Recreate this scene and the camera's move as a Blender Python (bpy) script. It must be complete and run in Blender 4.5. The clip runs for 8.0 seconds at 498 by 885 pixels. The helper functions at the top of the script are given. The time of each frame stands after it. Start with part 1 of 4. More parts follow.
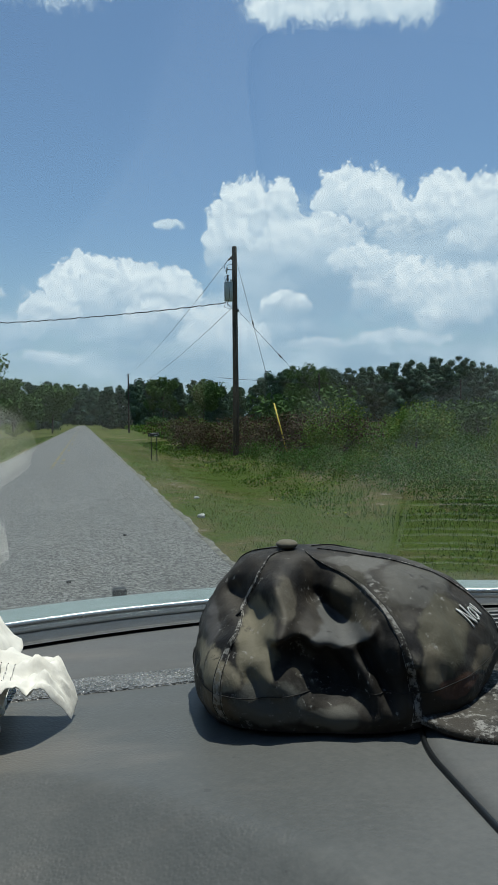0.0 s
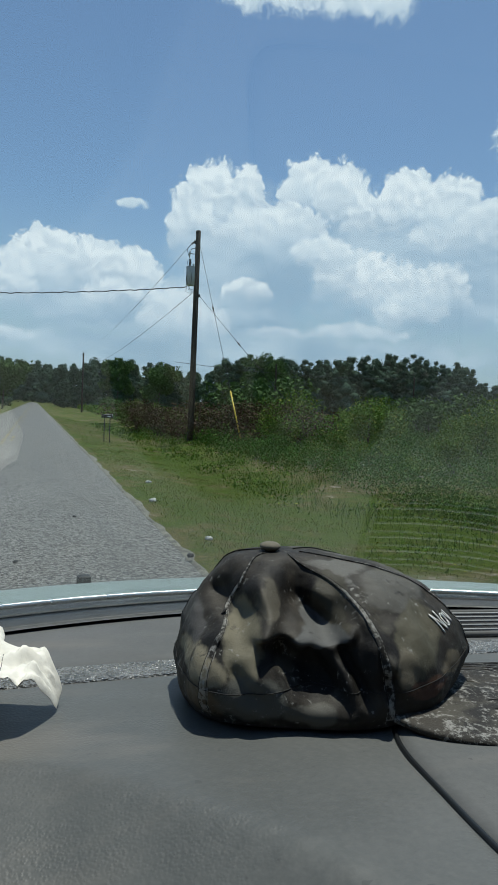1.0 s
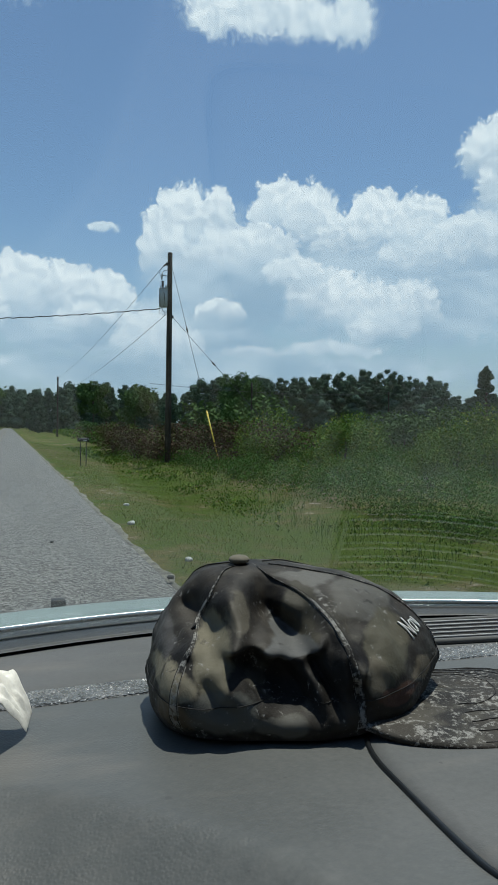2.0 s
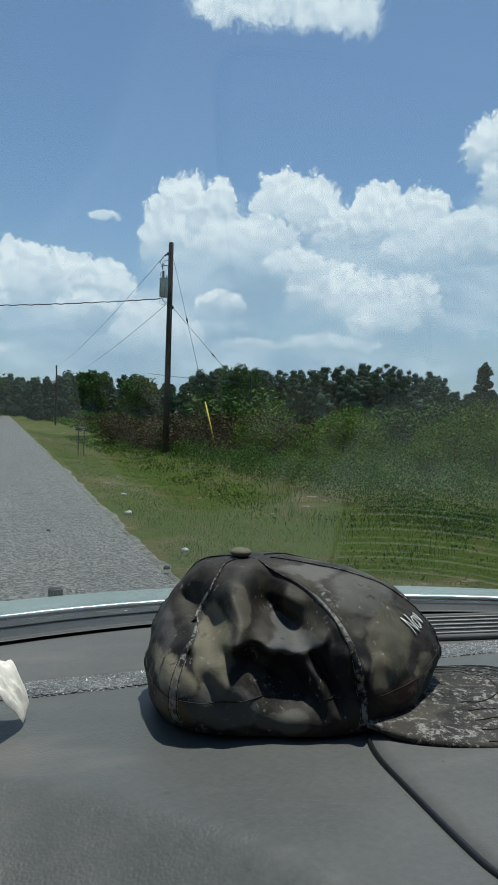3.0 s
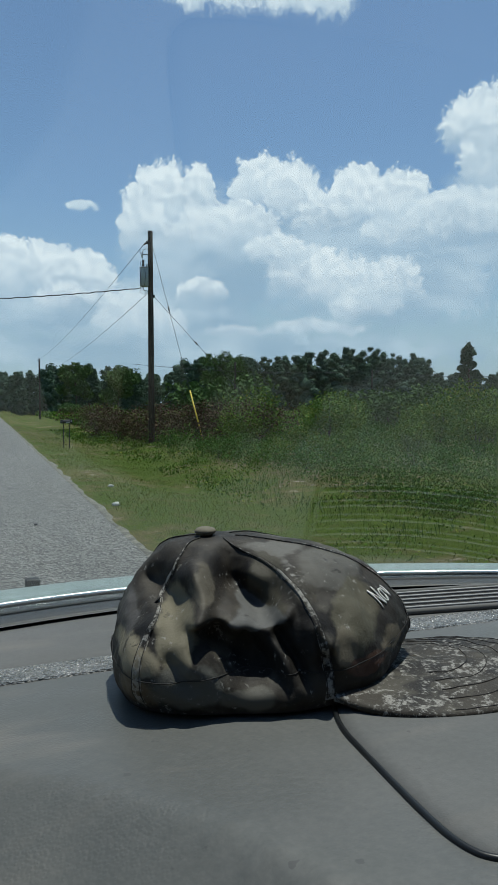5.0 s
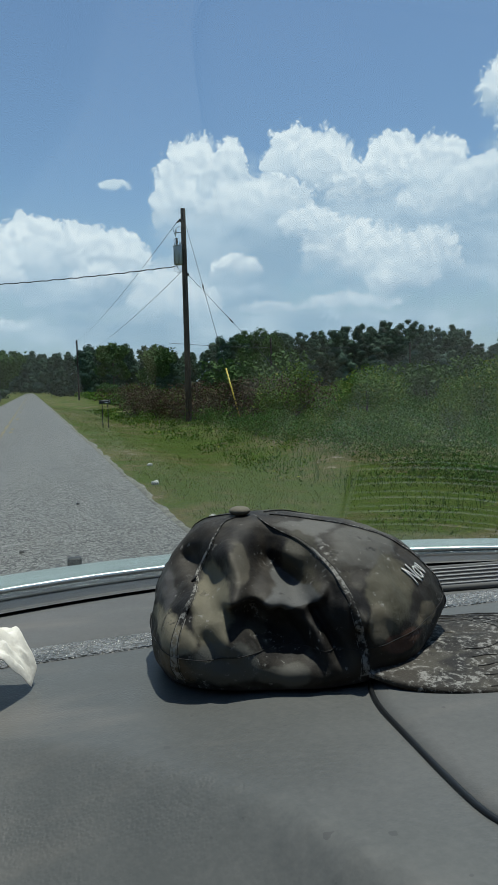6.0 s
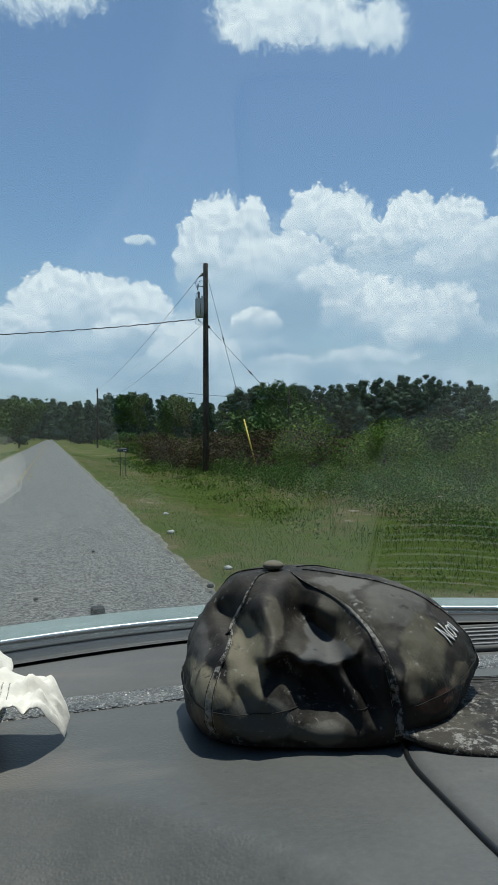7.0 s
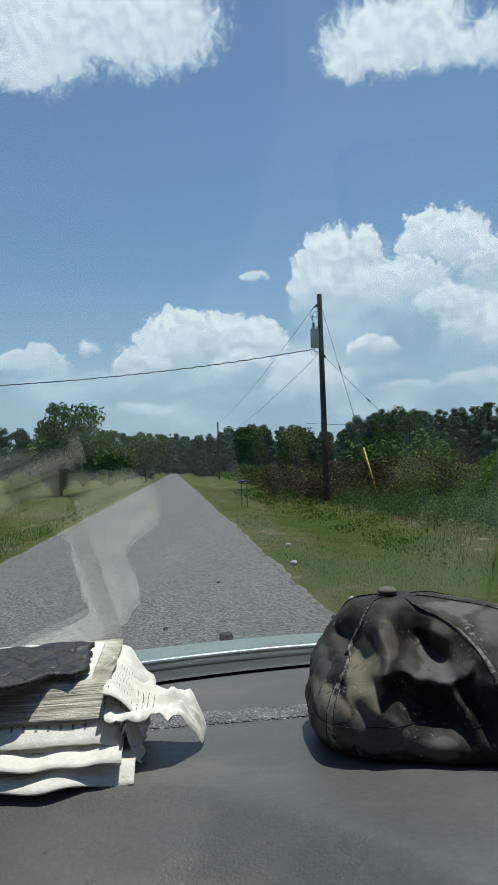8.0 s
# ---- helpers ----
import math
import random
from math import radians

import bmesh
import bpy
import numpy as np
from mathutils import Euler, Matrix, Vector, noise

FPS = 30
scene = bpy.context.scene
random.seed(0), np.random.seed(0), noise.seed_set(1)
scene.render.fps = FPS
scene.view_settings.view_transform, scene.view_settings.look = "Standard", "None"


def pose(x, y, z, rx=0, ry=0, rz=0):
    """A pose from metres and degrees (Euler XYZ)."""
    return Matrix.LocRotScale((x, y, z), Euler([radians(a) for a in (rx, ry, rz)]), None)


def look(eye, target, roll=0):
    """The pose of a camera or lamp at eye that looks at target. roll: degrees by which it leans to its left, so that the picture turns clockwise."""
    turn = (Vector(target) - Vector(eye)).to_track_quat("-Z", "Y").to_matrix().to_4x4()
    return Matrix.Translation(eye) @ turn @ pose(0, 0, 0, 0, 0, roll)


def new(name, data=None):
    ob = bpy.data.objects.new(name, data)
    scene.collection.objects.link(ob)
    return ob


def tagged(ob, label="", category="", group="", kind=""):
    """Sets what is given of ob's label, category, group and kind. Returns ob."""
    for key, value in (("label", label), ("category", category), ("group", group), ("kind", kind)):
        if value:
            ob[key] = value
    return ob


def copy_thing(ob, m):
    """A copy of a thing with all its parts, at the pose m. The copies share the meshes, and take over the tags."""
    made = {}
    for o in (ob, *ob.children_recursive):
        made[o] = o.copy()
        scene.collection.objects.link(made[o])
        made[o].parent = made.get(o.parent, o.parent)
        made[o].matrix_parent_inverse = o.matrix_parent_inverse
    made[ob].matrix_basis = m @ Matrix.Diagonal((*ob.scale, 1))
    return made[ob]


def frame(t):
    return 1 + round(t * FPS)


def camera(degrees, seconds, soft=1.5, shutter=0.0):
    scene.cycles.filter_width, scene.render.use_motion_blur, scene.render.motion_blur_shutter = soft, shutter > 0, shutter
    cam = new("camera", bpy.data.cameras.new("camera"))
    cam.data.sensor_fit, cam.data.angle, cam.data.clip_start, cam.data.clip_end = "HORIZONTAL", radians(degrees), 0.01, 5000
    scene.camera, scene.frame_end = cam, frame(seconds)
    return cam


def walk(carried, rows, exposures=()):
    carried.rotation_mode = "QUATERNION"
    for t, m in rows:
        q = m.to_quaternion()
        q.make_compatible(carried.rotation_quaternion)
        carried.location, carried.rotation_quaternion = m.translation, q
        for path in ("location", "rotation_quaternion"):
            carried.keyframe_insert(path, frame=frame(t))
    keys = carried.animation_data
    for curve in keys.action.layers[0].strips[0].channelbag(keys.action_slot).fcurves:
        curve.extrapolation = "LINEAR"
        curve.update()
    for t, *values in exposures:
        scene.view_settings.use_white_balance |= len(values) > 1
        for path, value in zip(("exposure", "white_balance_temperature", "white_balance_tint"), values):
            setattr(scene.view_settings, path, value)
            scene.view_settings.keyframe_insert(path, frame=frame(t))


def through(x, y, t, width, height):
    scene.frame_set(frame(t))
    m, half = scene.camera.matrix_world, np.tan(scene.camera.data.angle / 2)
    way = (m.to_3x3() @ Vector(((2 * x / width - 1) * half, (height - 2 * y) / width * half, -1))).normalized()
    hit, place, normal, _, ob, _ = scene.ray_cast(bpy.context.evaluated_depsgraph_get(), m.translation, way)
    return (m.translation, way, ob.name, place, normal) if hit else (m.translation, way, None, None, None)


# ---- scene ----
# The car's own frame: its origin is where the eye mostly is, 1.6 m over the road.
CAR = pose(0, 0, 1.6, 0, 0, 0)
cam = camera(39.97, 8.0)
PATH = [
    (0.0, CAR @ pose(0.0144, 0.0131, -0.0057, 88.23, 0.60, -13.62)),
    (0.5, CAR @ pose(0.0066, 0.0022, 0.0001, 86.56, 0.59, -16.16)),
    (1.0, CAR @ pose(-0.0153, 0.0050, 0.0068, 87.23, -2.51, -17.39)),
    (1.5, CAR @ pose(-0.0128, 0.0010, 0.0032, 90.31, -2.09, -18.33)),
    (1.7, CAR @ pose(-0.0105, -0.0007, 0.0035, 89.15, -1.41, -18.64)),
    (2.8, CAR @ pose(-0.0057, -0.0017, 0.0025, 88.64, -0.60, -19.92)),
    (3.0, CAR @ pose(-0.0096, 0.0068, 0.0028, 88.21, -1.81, -19.46)),
    (3.5, CAR @ pose(-0.0152, -0.0001, 0.0049, 89.08, -2.37, -19.25)),
    (4.0, CAR @ pose(-0.0112, 0.0063, 0.0024, 88.83, -2.12, -18.64)),
    (4.5, CAR @ pose(0.0081, 0.0079, -0.0030, 87.31, 0.31, -19.40)),
    (4.7, CAR @ pose(0.0082, 0.0084, -0.0044, 87.28, -0.43, -20.57)),
    (5.8, CAR @ pose(0.0206, 0.0076, -0.0057, 86.53, 2.61, -19.53)),
    (6.0, CAR @ pose(0.0129, 0.0045, -0.0026, 85.27, 1.34, -17.60)),
    (6.5, CAR @ pose(0.0000, 0.0000, 0.0000, 88.86, 0.14, -15.54)),
    (7.0, CAR @ pose(-0.0038, -0.0028, 0.0014, 89.55, 0.15, -16.16)),
    (7.5, CAR @ pose(-0.0113, -0.0012, 0.0069, 90.32, 0.58, -14.70)),
    (8.0, CAR @ pose(-0.0107, -0.0534, 0.0066, 92.22, 1.87, -6.18)),
]
walk(cam, PATH, [(0.0, -0.13, 6000, 4), (8.0, -0.13, 6000, 4)])

# ---------------------------------------------------------------- light
SUN_AZ, SUN_EL = 40.0, 75.0
sun = new("sun", bpy.data.lights.new("sun", "SUN"))
sun.data.energy, sun.data.angle, sun.data.color = 4.8, radians(0.53), (1.0, 0.94, 0.82)
sun_dir = Vector((math.sin(radians(SUN_AZ)) * math.cos(radians(SUN_EL)), math.cos(radians(SUN_AZ)) * math.cos(radians(SUN_EL)), math.sin(radians(SUN_EL))))
sun.matrix_world = look(sun_dir * 100, (0, 0, 0))


class Nodes:
    """Short hand for building a node tree."""

    def __init__(self, tree):
        self.t = tree
        tree.nodes.clear()

    def add(self, kind):
        return self.t.nodes.new(kind)

    def put(self, socket, v):
        if isinstance(v, bpy.types.NodeSocket):
            self.t.links.new(v, socket)
        elif v is not None:
            if isinstance(v, tuple) and len(v) == 3 and len(socket.default_value) == 4:
                v = (*v, 1)
            socket.default_value = v

    def m(self, op, a, b=None, c=None, clamp=False):
        n = self.add("ShaderNodeMath")
        n.operation, n.use_clamp = op, clamp
        for s, v in zip(n.inputs, (a, b, c)):
            self.put(s, v)
        return n.outputs[0]

    def v(self, op, a, b=None):
        n = self.add("ShaderNodeVectorMath")
        n.operation = op
        for s, x in zip(n.inputs, (a, b)):
            self.put(s, x)
        return n.outputs["Value" if op in ("LENGTH", "DOT_PRODUCT") else "Vector"]

    def noise(self, vec, scale, detail=4.0, rough=0.55, dist=0.0):
        n = self.add("ShaderNodeTexNoise")
        for k, x in (("Vector", vec), ("Scale", scale), ("Detail", detail), ("Roughness", rough), ("Distortion", dist)):
            self.put(n.inputs[k], x)
        return n.outputs["Fac"]

    def voronoi(self, vec, scale, out="Distance", feature="F1"):
        n = self.add("ShaderNodeTexVoronoi")
        n.feature = feature
        self.put(n.inputs["Vector"], vec), self.put(n.inputs["Scale"], scale)
        return n.outputs[out]

    def ramp(self, x, lo, hi, a=0.0, b=1.0, smooth=True):
        n = self.add("ShaderNodeMapRange")
        n.interpolation_type = "SMOOTHSTEP" if smooth else "LINEAR"
        for s, v in zip(n.inputs, (x, lo, hi, a, b)):
            self.put(s, v)
        return n.outputs[0]

    def mix(self, fac, a, b, blend="MIX"):
        n = self.add("ShaderNodeMix")
        n.data_type, n.blend_type = "RGBA", blend
        self.put(n.inputs[0], fac), self.put(n.inputs[6], a), self.put(n.inputs[7], b)
        return n.outputs[2]

    def bump(self, h, strength, distance, normal=None):
        n = self.add("ShaderNodeBump")
        self.put(n.inputs["Strength"], strength), self.put(n.inputs["Distance"], distance), self.put(n.inputs["Height"], h)
        if normal is not None:
            self.put(n.inputs["Normal"], normal)
        return n.outputs[0]

    def coords(self, which="Object"):
        return self.add("ShaderNodeTexCoord").outputs[which]

    def surface(self, color, rough=0.7, normal=None, metal=0.0, spec=0.5, **more):
        p = self.add("ShaderNodeBsdfPrincipled")
        self.put(p.inputs["Base Color"], color), self.put(p.inputs["Roughness"], rough), self.put(p.inputs["Metallic"], metal)
        self.put(p.inputs["Specular IOR Level"], spec)
        if normal is not None:
            self.put(p.inputs["Normal"], normal)
        for k, x in more.items():
            self.put(p.inputs[k.replace("_", " ")], x)
        self.out(p.outputs[0])
        return p

    def out(self, socket, kind="ShaderNodeOutputMaterial"):
        self.t.links.new(socket, self.add(kind).inputs["Surface"])


# Clouds by azimuth and elevation of the middle and their half sizes, in degrees: sunlit heads with their whiteness, and the grey banks behind them.
HEADS = [
    (13.8, 16.4, 3.5, 3.1, 1.0), (16.6, 16.9, 1.7, 2.4, 0.95), (12.2, 14.1, 2.2, 2.8, 0.75), (21.6, 17.6, 2.4, 2.7, 1.0), (24.3, 16.6, 2.6, 3.1, 0.95),
    (26.8, 15.3, 2.4, 2.6, 0.8), (30.1, 16.2, 3.2, 3.1, 1.0), (33.0, 16.3, 2.5, 2.6, 0.95), (19.8, 14.6, 3.7, 2.3, 0.85), (16.5, 14.0, 2.9, 2.4, 0.75),
    (32.2, 13.8, 2.9, 1.9, 0.8), (0.4, 10.6, 3.7, 2.8, 0.95), (4.4, 10.8, 2.8, 2.5, 0.9), (7.1, 10.1, 3.2, 2.9, 0.85), (-2.4, 8.5, 2.4, 2.4, 0.7),
    (10.6, 7.3, 2.9, 2.6, 0.7), (5.6, 8.7, 2.5, 1.4, 0.75), (13.2, 6.9, 2.4, 1.9, 0.6), (16.7, 9.5, 2.2, 1.1, 0.9), (25.3, 10.8, 3.5, 2.5, 0.95),
    (23.0, 12.5, 2.9, 1.6, 0.8), (28.4, 10.0, 3.4, 2.4, 0.85), (30.1, 8.2, 2.9, 1.9, 0.65), (32.2, 9.8, 2.9, 2.4, 0.7), (19.3, 6.4, 3.3, 0.8, 0.5),
    (7.2, 15.9, 1.7, 0.5, 0.45), (-2.4, 5.0, 3.3, 1.0, 0.5), (25.7, 6.6, 5.7, 0.9, 0.5), (38.7, 20.8, 2.9, 2.7, 1.0), (39.9, 18.2, 3.0, 2.4, 0.9),
    (41.0, 20.7, 3.0, 3.8, 0.9), (31.9, 15.5, 2.0, 1.6, 0.7), (36.3, 14.4, 3.4, 2.4, 0.7), (39.7, 14.2, 3.9, 2.8, 0.6), (18.4, 31.9, 6.1, 2.9, 1.0),
    (21.9, 32.2, 4.5, 2.8, 0.95), (16.6, 30.6, 3.7, 1.5, 0.95), (24.1, 30.7, 3.3, 1.7, 0.85), (27.4, 30.6, 2.3, 2.2, 0.75), (-4.1, 33.9, 10.2, 4.3, 1.0),
    (-9.7, 32.1, 6.1, 3.8, 0.9), (0.6, 33.4, 5.1, 3.3, 0.9), (-11.5, 30.0, 3.8, 1.6, 0.8), (-11.3, 9.1, 3.0, 1.2, 0.5), (-6.8, 10.4, 1.3, 0.8, 0.5),
]
BANKS = [
    (17.5, 12.2, 9.2, 7.1), (27.5, 12.3, 11.1, 7.1), (3.9, 8.7, 10.5, 4.7), (12.7, 7.8, 12.4, 4.7), (34.3, 11.3, 9.6, 6.6),
    (-7.9, 7.0, 6.7, 2.8), (16.4, 4.5, 33.2, 2.8), (40.9, 14.9, 5.9, 7.6),
]
world = bpy.data.worlds.new("world")
scene.world = world
world.use_nodes = True
N = Nodes(world.node_tree)
way = N.v("NORMALIZE", N.coords("Generated"))
xyz = N.add("ShaderNodeSeparateXYZ")
N.put(xyz.inputs[0], way)
azim = N.m("MULTIPLY", N.m("ARCTAN2", xyz.outputs[0], xyz.outputs[1]), 180 / math.pi)
elev = N.m("MULTIPLY", N.m("ARCSINE", xyz.outputs[2]), 180 / math.pi)
sky = N.add("ShaderNodeTexSky")
sky.sky_type, sky.sun_disc, sky.sun_elevation, sky.sun_rotation = "NISHITA", False, radians(SUN_EL), radians(SUN_AZ)
sky.air_density, sky.dust_density, sky.ozone_density = 1.1, 0.3, 1.0


def drift(vec, scale, amount, detail):
    n = N.add("ShaderNodeTexNoise")
    N.put(n.inputs["Vector"], vec), N.put(n.inputs["Scale"], scale), N.put(n.inputs["Detail"], detail), N.put(n.inputs["Roughness"], 0.62)
    return N.v("MULTIPLY", N.v("SUBTRACT", n.outputs["Color"], (0.5, 0.5, 0.5)), (amount, amount, 0.0))


def inside(spot, a, e, ra, re):
    """Offset from a cloud's middle in its half sizes, and how far inside it that is."""
    q = N.v("MULTIPLY", N.v("SUBTRACT", spot, (a, e, 0.0)), (1 / ra, 1 / re, 0.0))
    return q, N.m("SUBTRACT", 1.0, N.v("LENGTH", q))


flat = N.add("ShaderNodeCombineXYZ")
N.put(flat.inputs[0], azim), N.put(flat.inputs[1], elev)
flat = flat.outputs[0]
curled = N.v("ADD", flat, N.v("ADD", drift(flat, 0.30, 2.2, 3.0), drift(flat, 0.9, 0.8, 7.0)))
puffs = N.voronoi(curled, 1.05, feature="SMOOTH_F1")
small = N.voronoi(curled, 3.4, feature="SMOOTH_F1")
relief = N.m("ADD", N.m("MULTIPLY", N.m("SUBTRACT", 0.45, puffs), 0.30), N.m("MULTIPLY", N.m("SUBTRACT", 0.42, small), 0.26))
heads = shade = bank = None
for a, e, ra, re, tone in HEADS:
    q, f = inside(curled, a, e, ra, re)
    up = N.add("ShaderNodeSeparateXYZ")
    N.put(up.inputs[0], q)
    edge = N.ramp(N.m("ADD", f, relief), -0.05, 0.15 if re > 1.0 and e < 25 else 0.45)
    c = N.m("MULTIPLY", edge, N.ramp(up.outputs[1], -1.1, -0.1)) if e < 25 else edge
    w = N.m("MULTIPLY", N.ramp(N.m("ADD", up.outputs[1], N.m("MULTIPLY", relief, 1.2)), -0.75, 0.75, 0.10 if e < 25 else 0.62, 1.0), tone)
    heads = c if heads is None else N.m("MAXIMUM", heads, c)
    shade = N.m("MULTIPLY", c, w) if shade is None else N.m("ADD", N.m("MULTIPLY", shade, N.m("SUBTRACT", 1.0, c)), N.m("MULTIPLY", w, c))
for a, e, ra, re in BANKS:
    f = N.ramp(N.m("ADD", inside(curled, a, e, ra, re)[1], relief), 0.10, 0.55)
    bank = f if bank is None else N.m("MAXIMUM", bank, f)
# small hollows between the curls of each head
hollow = N.ramp(N.m("SUBTRACT", N.noise(curled, 0.9, 6.0, 0.6), N.noise(N.v("ADD", curled, (0.25, 0.5, 0.0)), 0.9, 6.0, 0.6)), -0.14, 0.14, 0.66, 1.16)
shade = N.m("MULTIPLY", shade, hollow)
veil = N.noise(N.v("MULTIPLY", curled, (0.35, 1.0, 1.0)), 0.35, 5.0, 0.55)
grey = N.mix(N.ramp(veil, 0.35, 0.65), (3.9, 5.0, 6.2), (6.0, 6.8, 7.6))
white = N.mix(N.m("MINIMUM", shade, 1.0), grey, (9.3, 9.25, 9.3))
cover = N.m("MAXIMUM", heads, N.m("MULTIPLY", bank, 0.92))
haze = N.ramp(elev, 0.0, 17.0, 0.8, 0.0)
clear = N.mix(haze, sky.outputs[0], (3.9, 4.9, 5.8))
seen = N.mix(N.m("MULTIPLY", cover, N.ramp(elev, -1.0, 8.0, 0.55, 1.0)), clear, white)
back = N.add("ShaderNodeBackground")
N.put(back.inputs[0], seen)
back.inputs[1].default_value = 0.115
N.out(back.outputs[0], "ShaderNodeOutputWorld")
# ---------------------------------------------------------------- materials


def material(name):
    mat = bpy.data.materials.new(name)
    mat.use_nodes = True
    return mat, Nodes(mat.node_tree)


def plain(name, color, rough=0.6, metal=0.0, grain=40.0, depth=0.0006, vary=0.25, spec=0.5):
    """Paint, metal or plastic with small stains and a fine grain."""
    mat, n = material(name)
    c = n.coords()
    big, small = n.noise(c, grain * 0.12, 4), n.noise(c, grain, 5)
    dark = tuple(x * (1 - vary) for x in color)
    light = tuple(min(1, x * (1 + vary)) for x in color)
    col = n.mix(n.ramp(n.m("ADD", n.m("MULTIPLY", big, 0.6), n.m("MULTIPLY", small, 0.4)), 0.3, 0.7), dark, light)
    n.surface(col, n.ramp(big, 0.3, 0.7, rough * 0.85, min(1, rough * 1.15)), n.bump(small, 0.4, depth), metal, spec)
    return mat


def asphalt():
    mat, n = material("worn_asphalt")
    c = n.coords()
    tint = n.add("ShaderNodeSeparateColor")
    n.put(tint.inputs[0], n.voronoi(c, 52.0, "Color"))
    gaps = n.voronoi(c, 52.0, "Distance")
    coarse = n.noise(c, 13.0, 6, 0.75)
    long = n.add("ShaderNodeMapping")
    n.put(long.inputs[0], c)
    long.inputs["Scale"].default_value = (1.0, 0.06, 1.0)
    lanes, stains = n.noise(long.outputs[0], 1.3, 5, 0.6), n.noise(c, 0.55, 6, 0.62)
    base = n.mix(n.ramp(n.m("ADD", n.m("MULTIPLY", tint.outputs[0], 0.6), n.m("MULTIPLY", coarse, 0.5)), 0.25, 0.85), (0.040, 0.038, 0.035), (0.30, 0.28, 0.255))
    base = n.mix(n.ramp(lanes, 0.35, 0.7, 0.0, 0.4), base, (0.16, 0.154, 0.147))
    base = n.mix(n.ramp(stains, 0.62, 0.72, 0.0, 0.65), base, (0.05, 0.048, 0.047))
    rough = n.ramp(tint.outputs[1], 0, 1, 0.6, 0.95)
    n.surface(base, rough, n.bump(n.m("ADD", n.m("MULTIPLY", gaps, -1.0), coarse), 0.15, 0.002), spec=0.2)
    return mat


def earth():
    """Verge and field soil under the grass: green thatch, dry straw, bare sandy patches."""
    mat, n = material("grassy_ground")
    c = n.coords()
    big, mid, fine = n.noise(c, 0.16, 5, 0.6), n.noise(c, 1.4, 6, 0.65), n.noise(c, 22.0, 5, 0.7)
    green = n.mix(n.ramp(fine, 0.3, 0.7), (0.034, 0.060, 0.005), (0.090, 0.120, 0.012))
    straw = n.mix(n.ramp(fine, 0.3, 0.7), (0.080, 0.070, 0.022), (0.155, 0.130, 0.050))
    sand = n.mix(n.ramp(fine, 0.35, 0.65), (0.20, 0.15, 0.11), (0.42, 0.36, 0.29))
    col = n.mix(n.ramp(n.m("ADD", n.m("MULTIPLY", big, 0.5), n.m("MULTIPLY", mid, 0.5)), 0.45, 0.58), green, straw)
    col = n.mix(n.ramp(n.m("ADD", n.m("MULTIPLY", mid, 0.7), n.m("MULTIPLY", big, 0.3)), 0.575, 0.65), col, sand)
    n.surface(col, 0.95, n.bump(n.m("ADD", fine, n.m("MULTIPLY", mid, 2.0)), 0.8, 0.04), spec=0.1)
    return mat


def leaves(name, dark, light, dry=None, through=0.35):
    """Leaves: every leaf its own tone, some light through them."""
    mat, n = material(name)
    geo = n.add("ShaderNodeNewGeometry")
    rnd = geo.outputs["Random Per Island"]
    col = n.mix(n.noise(n.coords(), 0.9, 3), n.mix(rnd, dark, light), n.mix(rnd, light, dark))
    if dry:
        col = n.mix(n.ramp(rnd, 0.80, 0.9), col, dry)
    p = n.surface(col, 0.75, spec=0.12)
    t = n.add("ShaderNodeBsdfTranslucent")
    n.put(t.inputs[0], n.mix(0.5, col, light))
    x = n.add("ShaderNodeMixShader")
    x.inputs[0].default_value = through
    n.t.links.new(p.outputs[0], x.inputs[1]), n.t.links.new(t.outputs[0], x.inputs[2])
    n.out(x.outputs[0])
    return mat


def bark(name, dark, light):
    mat, n = material(name)
    long = n.add("ShaderNodeMapping")
    n.put(long.inputs[0], n.coords())
    long.inputs["Scale"].default_value = (1.0, 1.0, 0.06)
    g = n.noise(long.outputs[0], 40.0, 6, 0.65)
    s = n.noise(n.coords(), 1.2, 4)
    n.surface(n.mix(n.ramp(n.m("ADD", n.m("MULTIPLY", g, 0.7), n.m("MULTIPLY", s, 0.3)), 0.35, 0.65), dark, light), 0.9, n.bump(g, 0.8, 0.01), spec=0.2)
    return mat


def swirl(n, vec, scale):
    t = n.add("ShaderNodeTexNoise")
    n.put(t.inputs["Vector"], vec), n.put(t.inputs["Scale"], scale), n.put(t.inputs["Detail"], 3.0)
    return n.v("SUBTRACT", t.outputs["Color"], (0.5, 0.5, 0.5))


TURN = radians(-15.54)   # how the cap lies: its length against the car's width
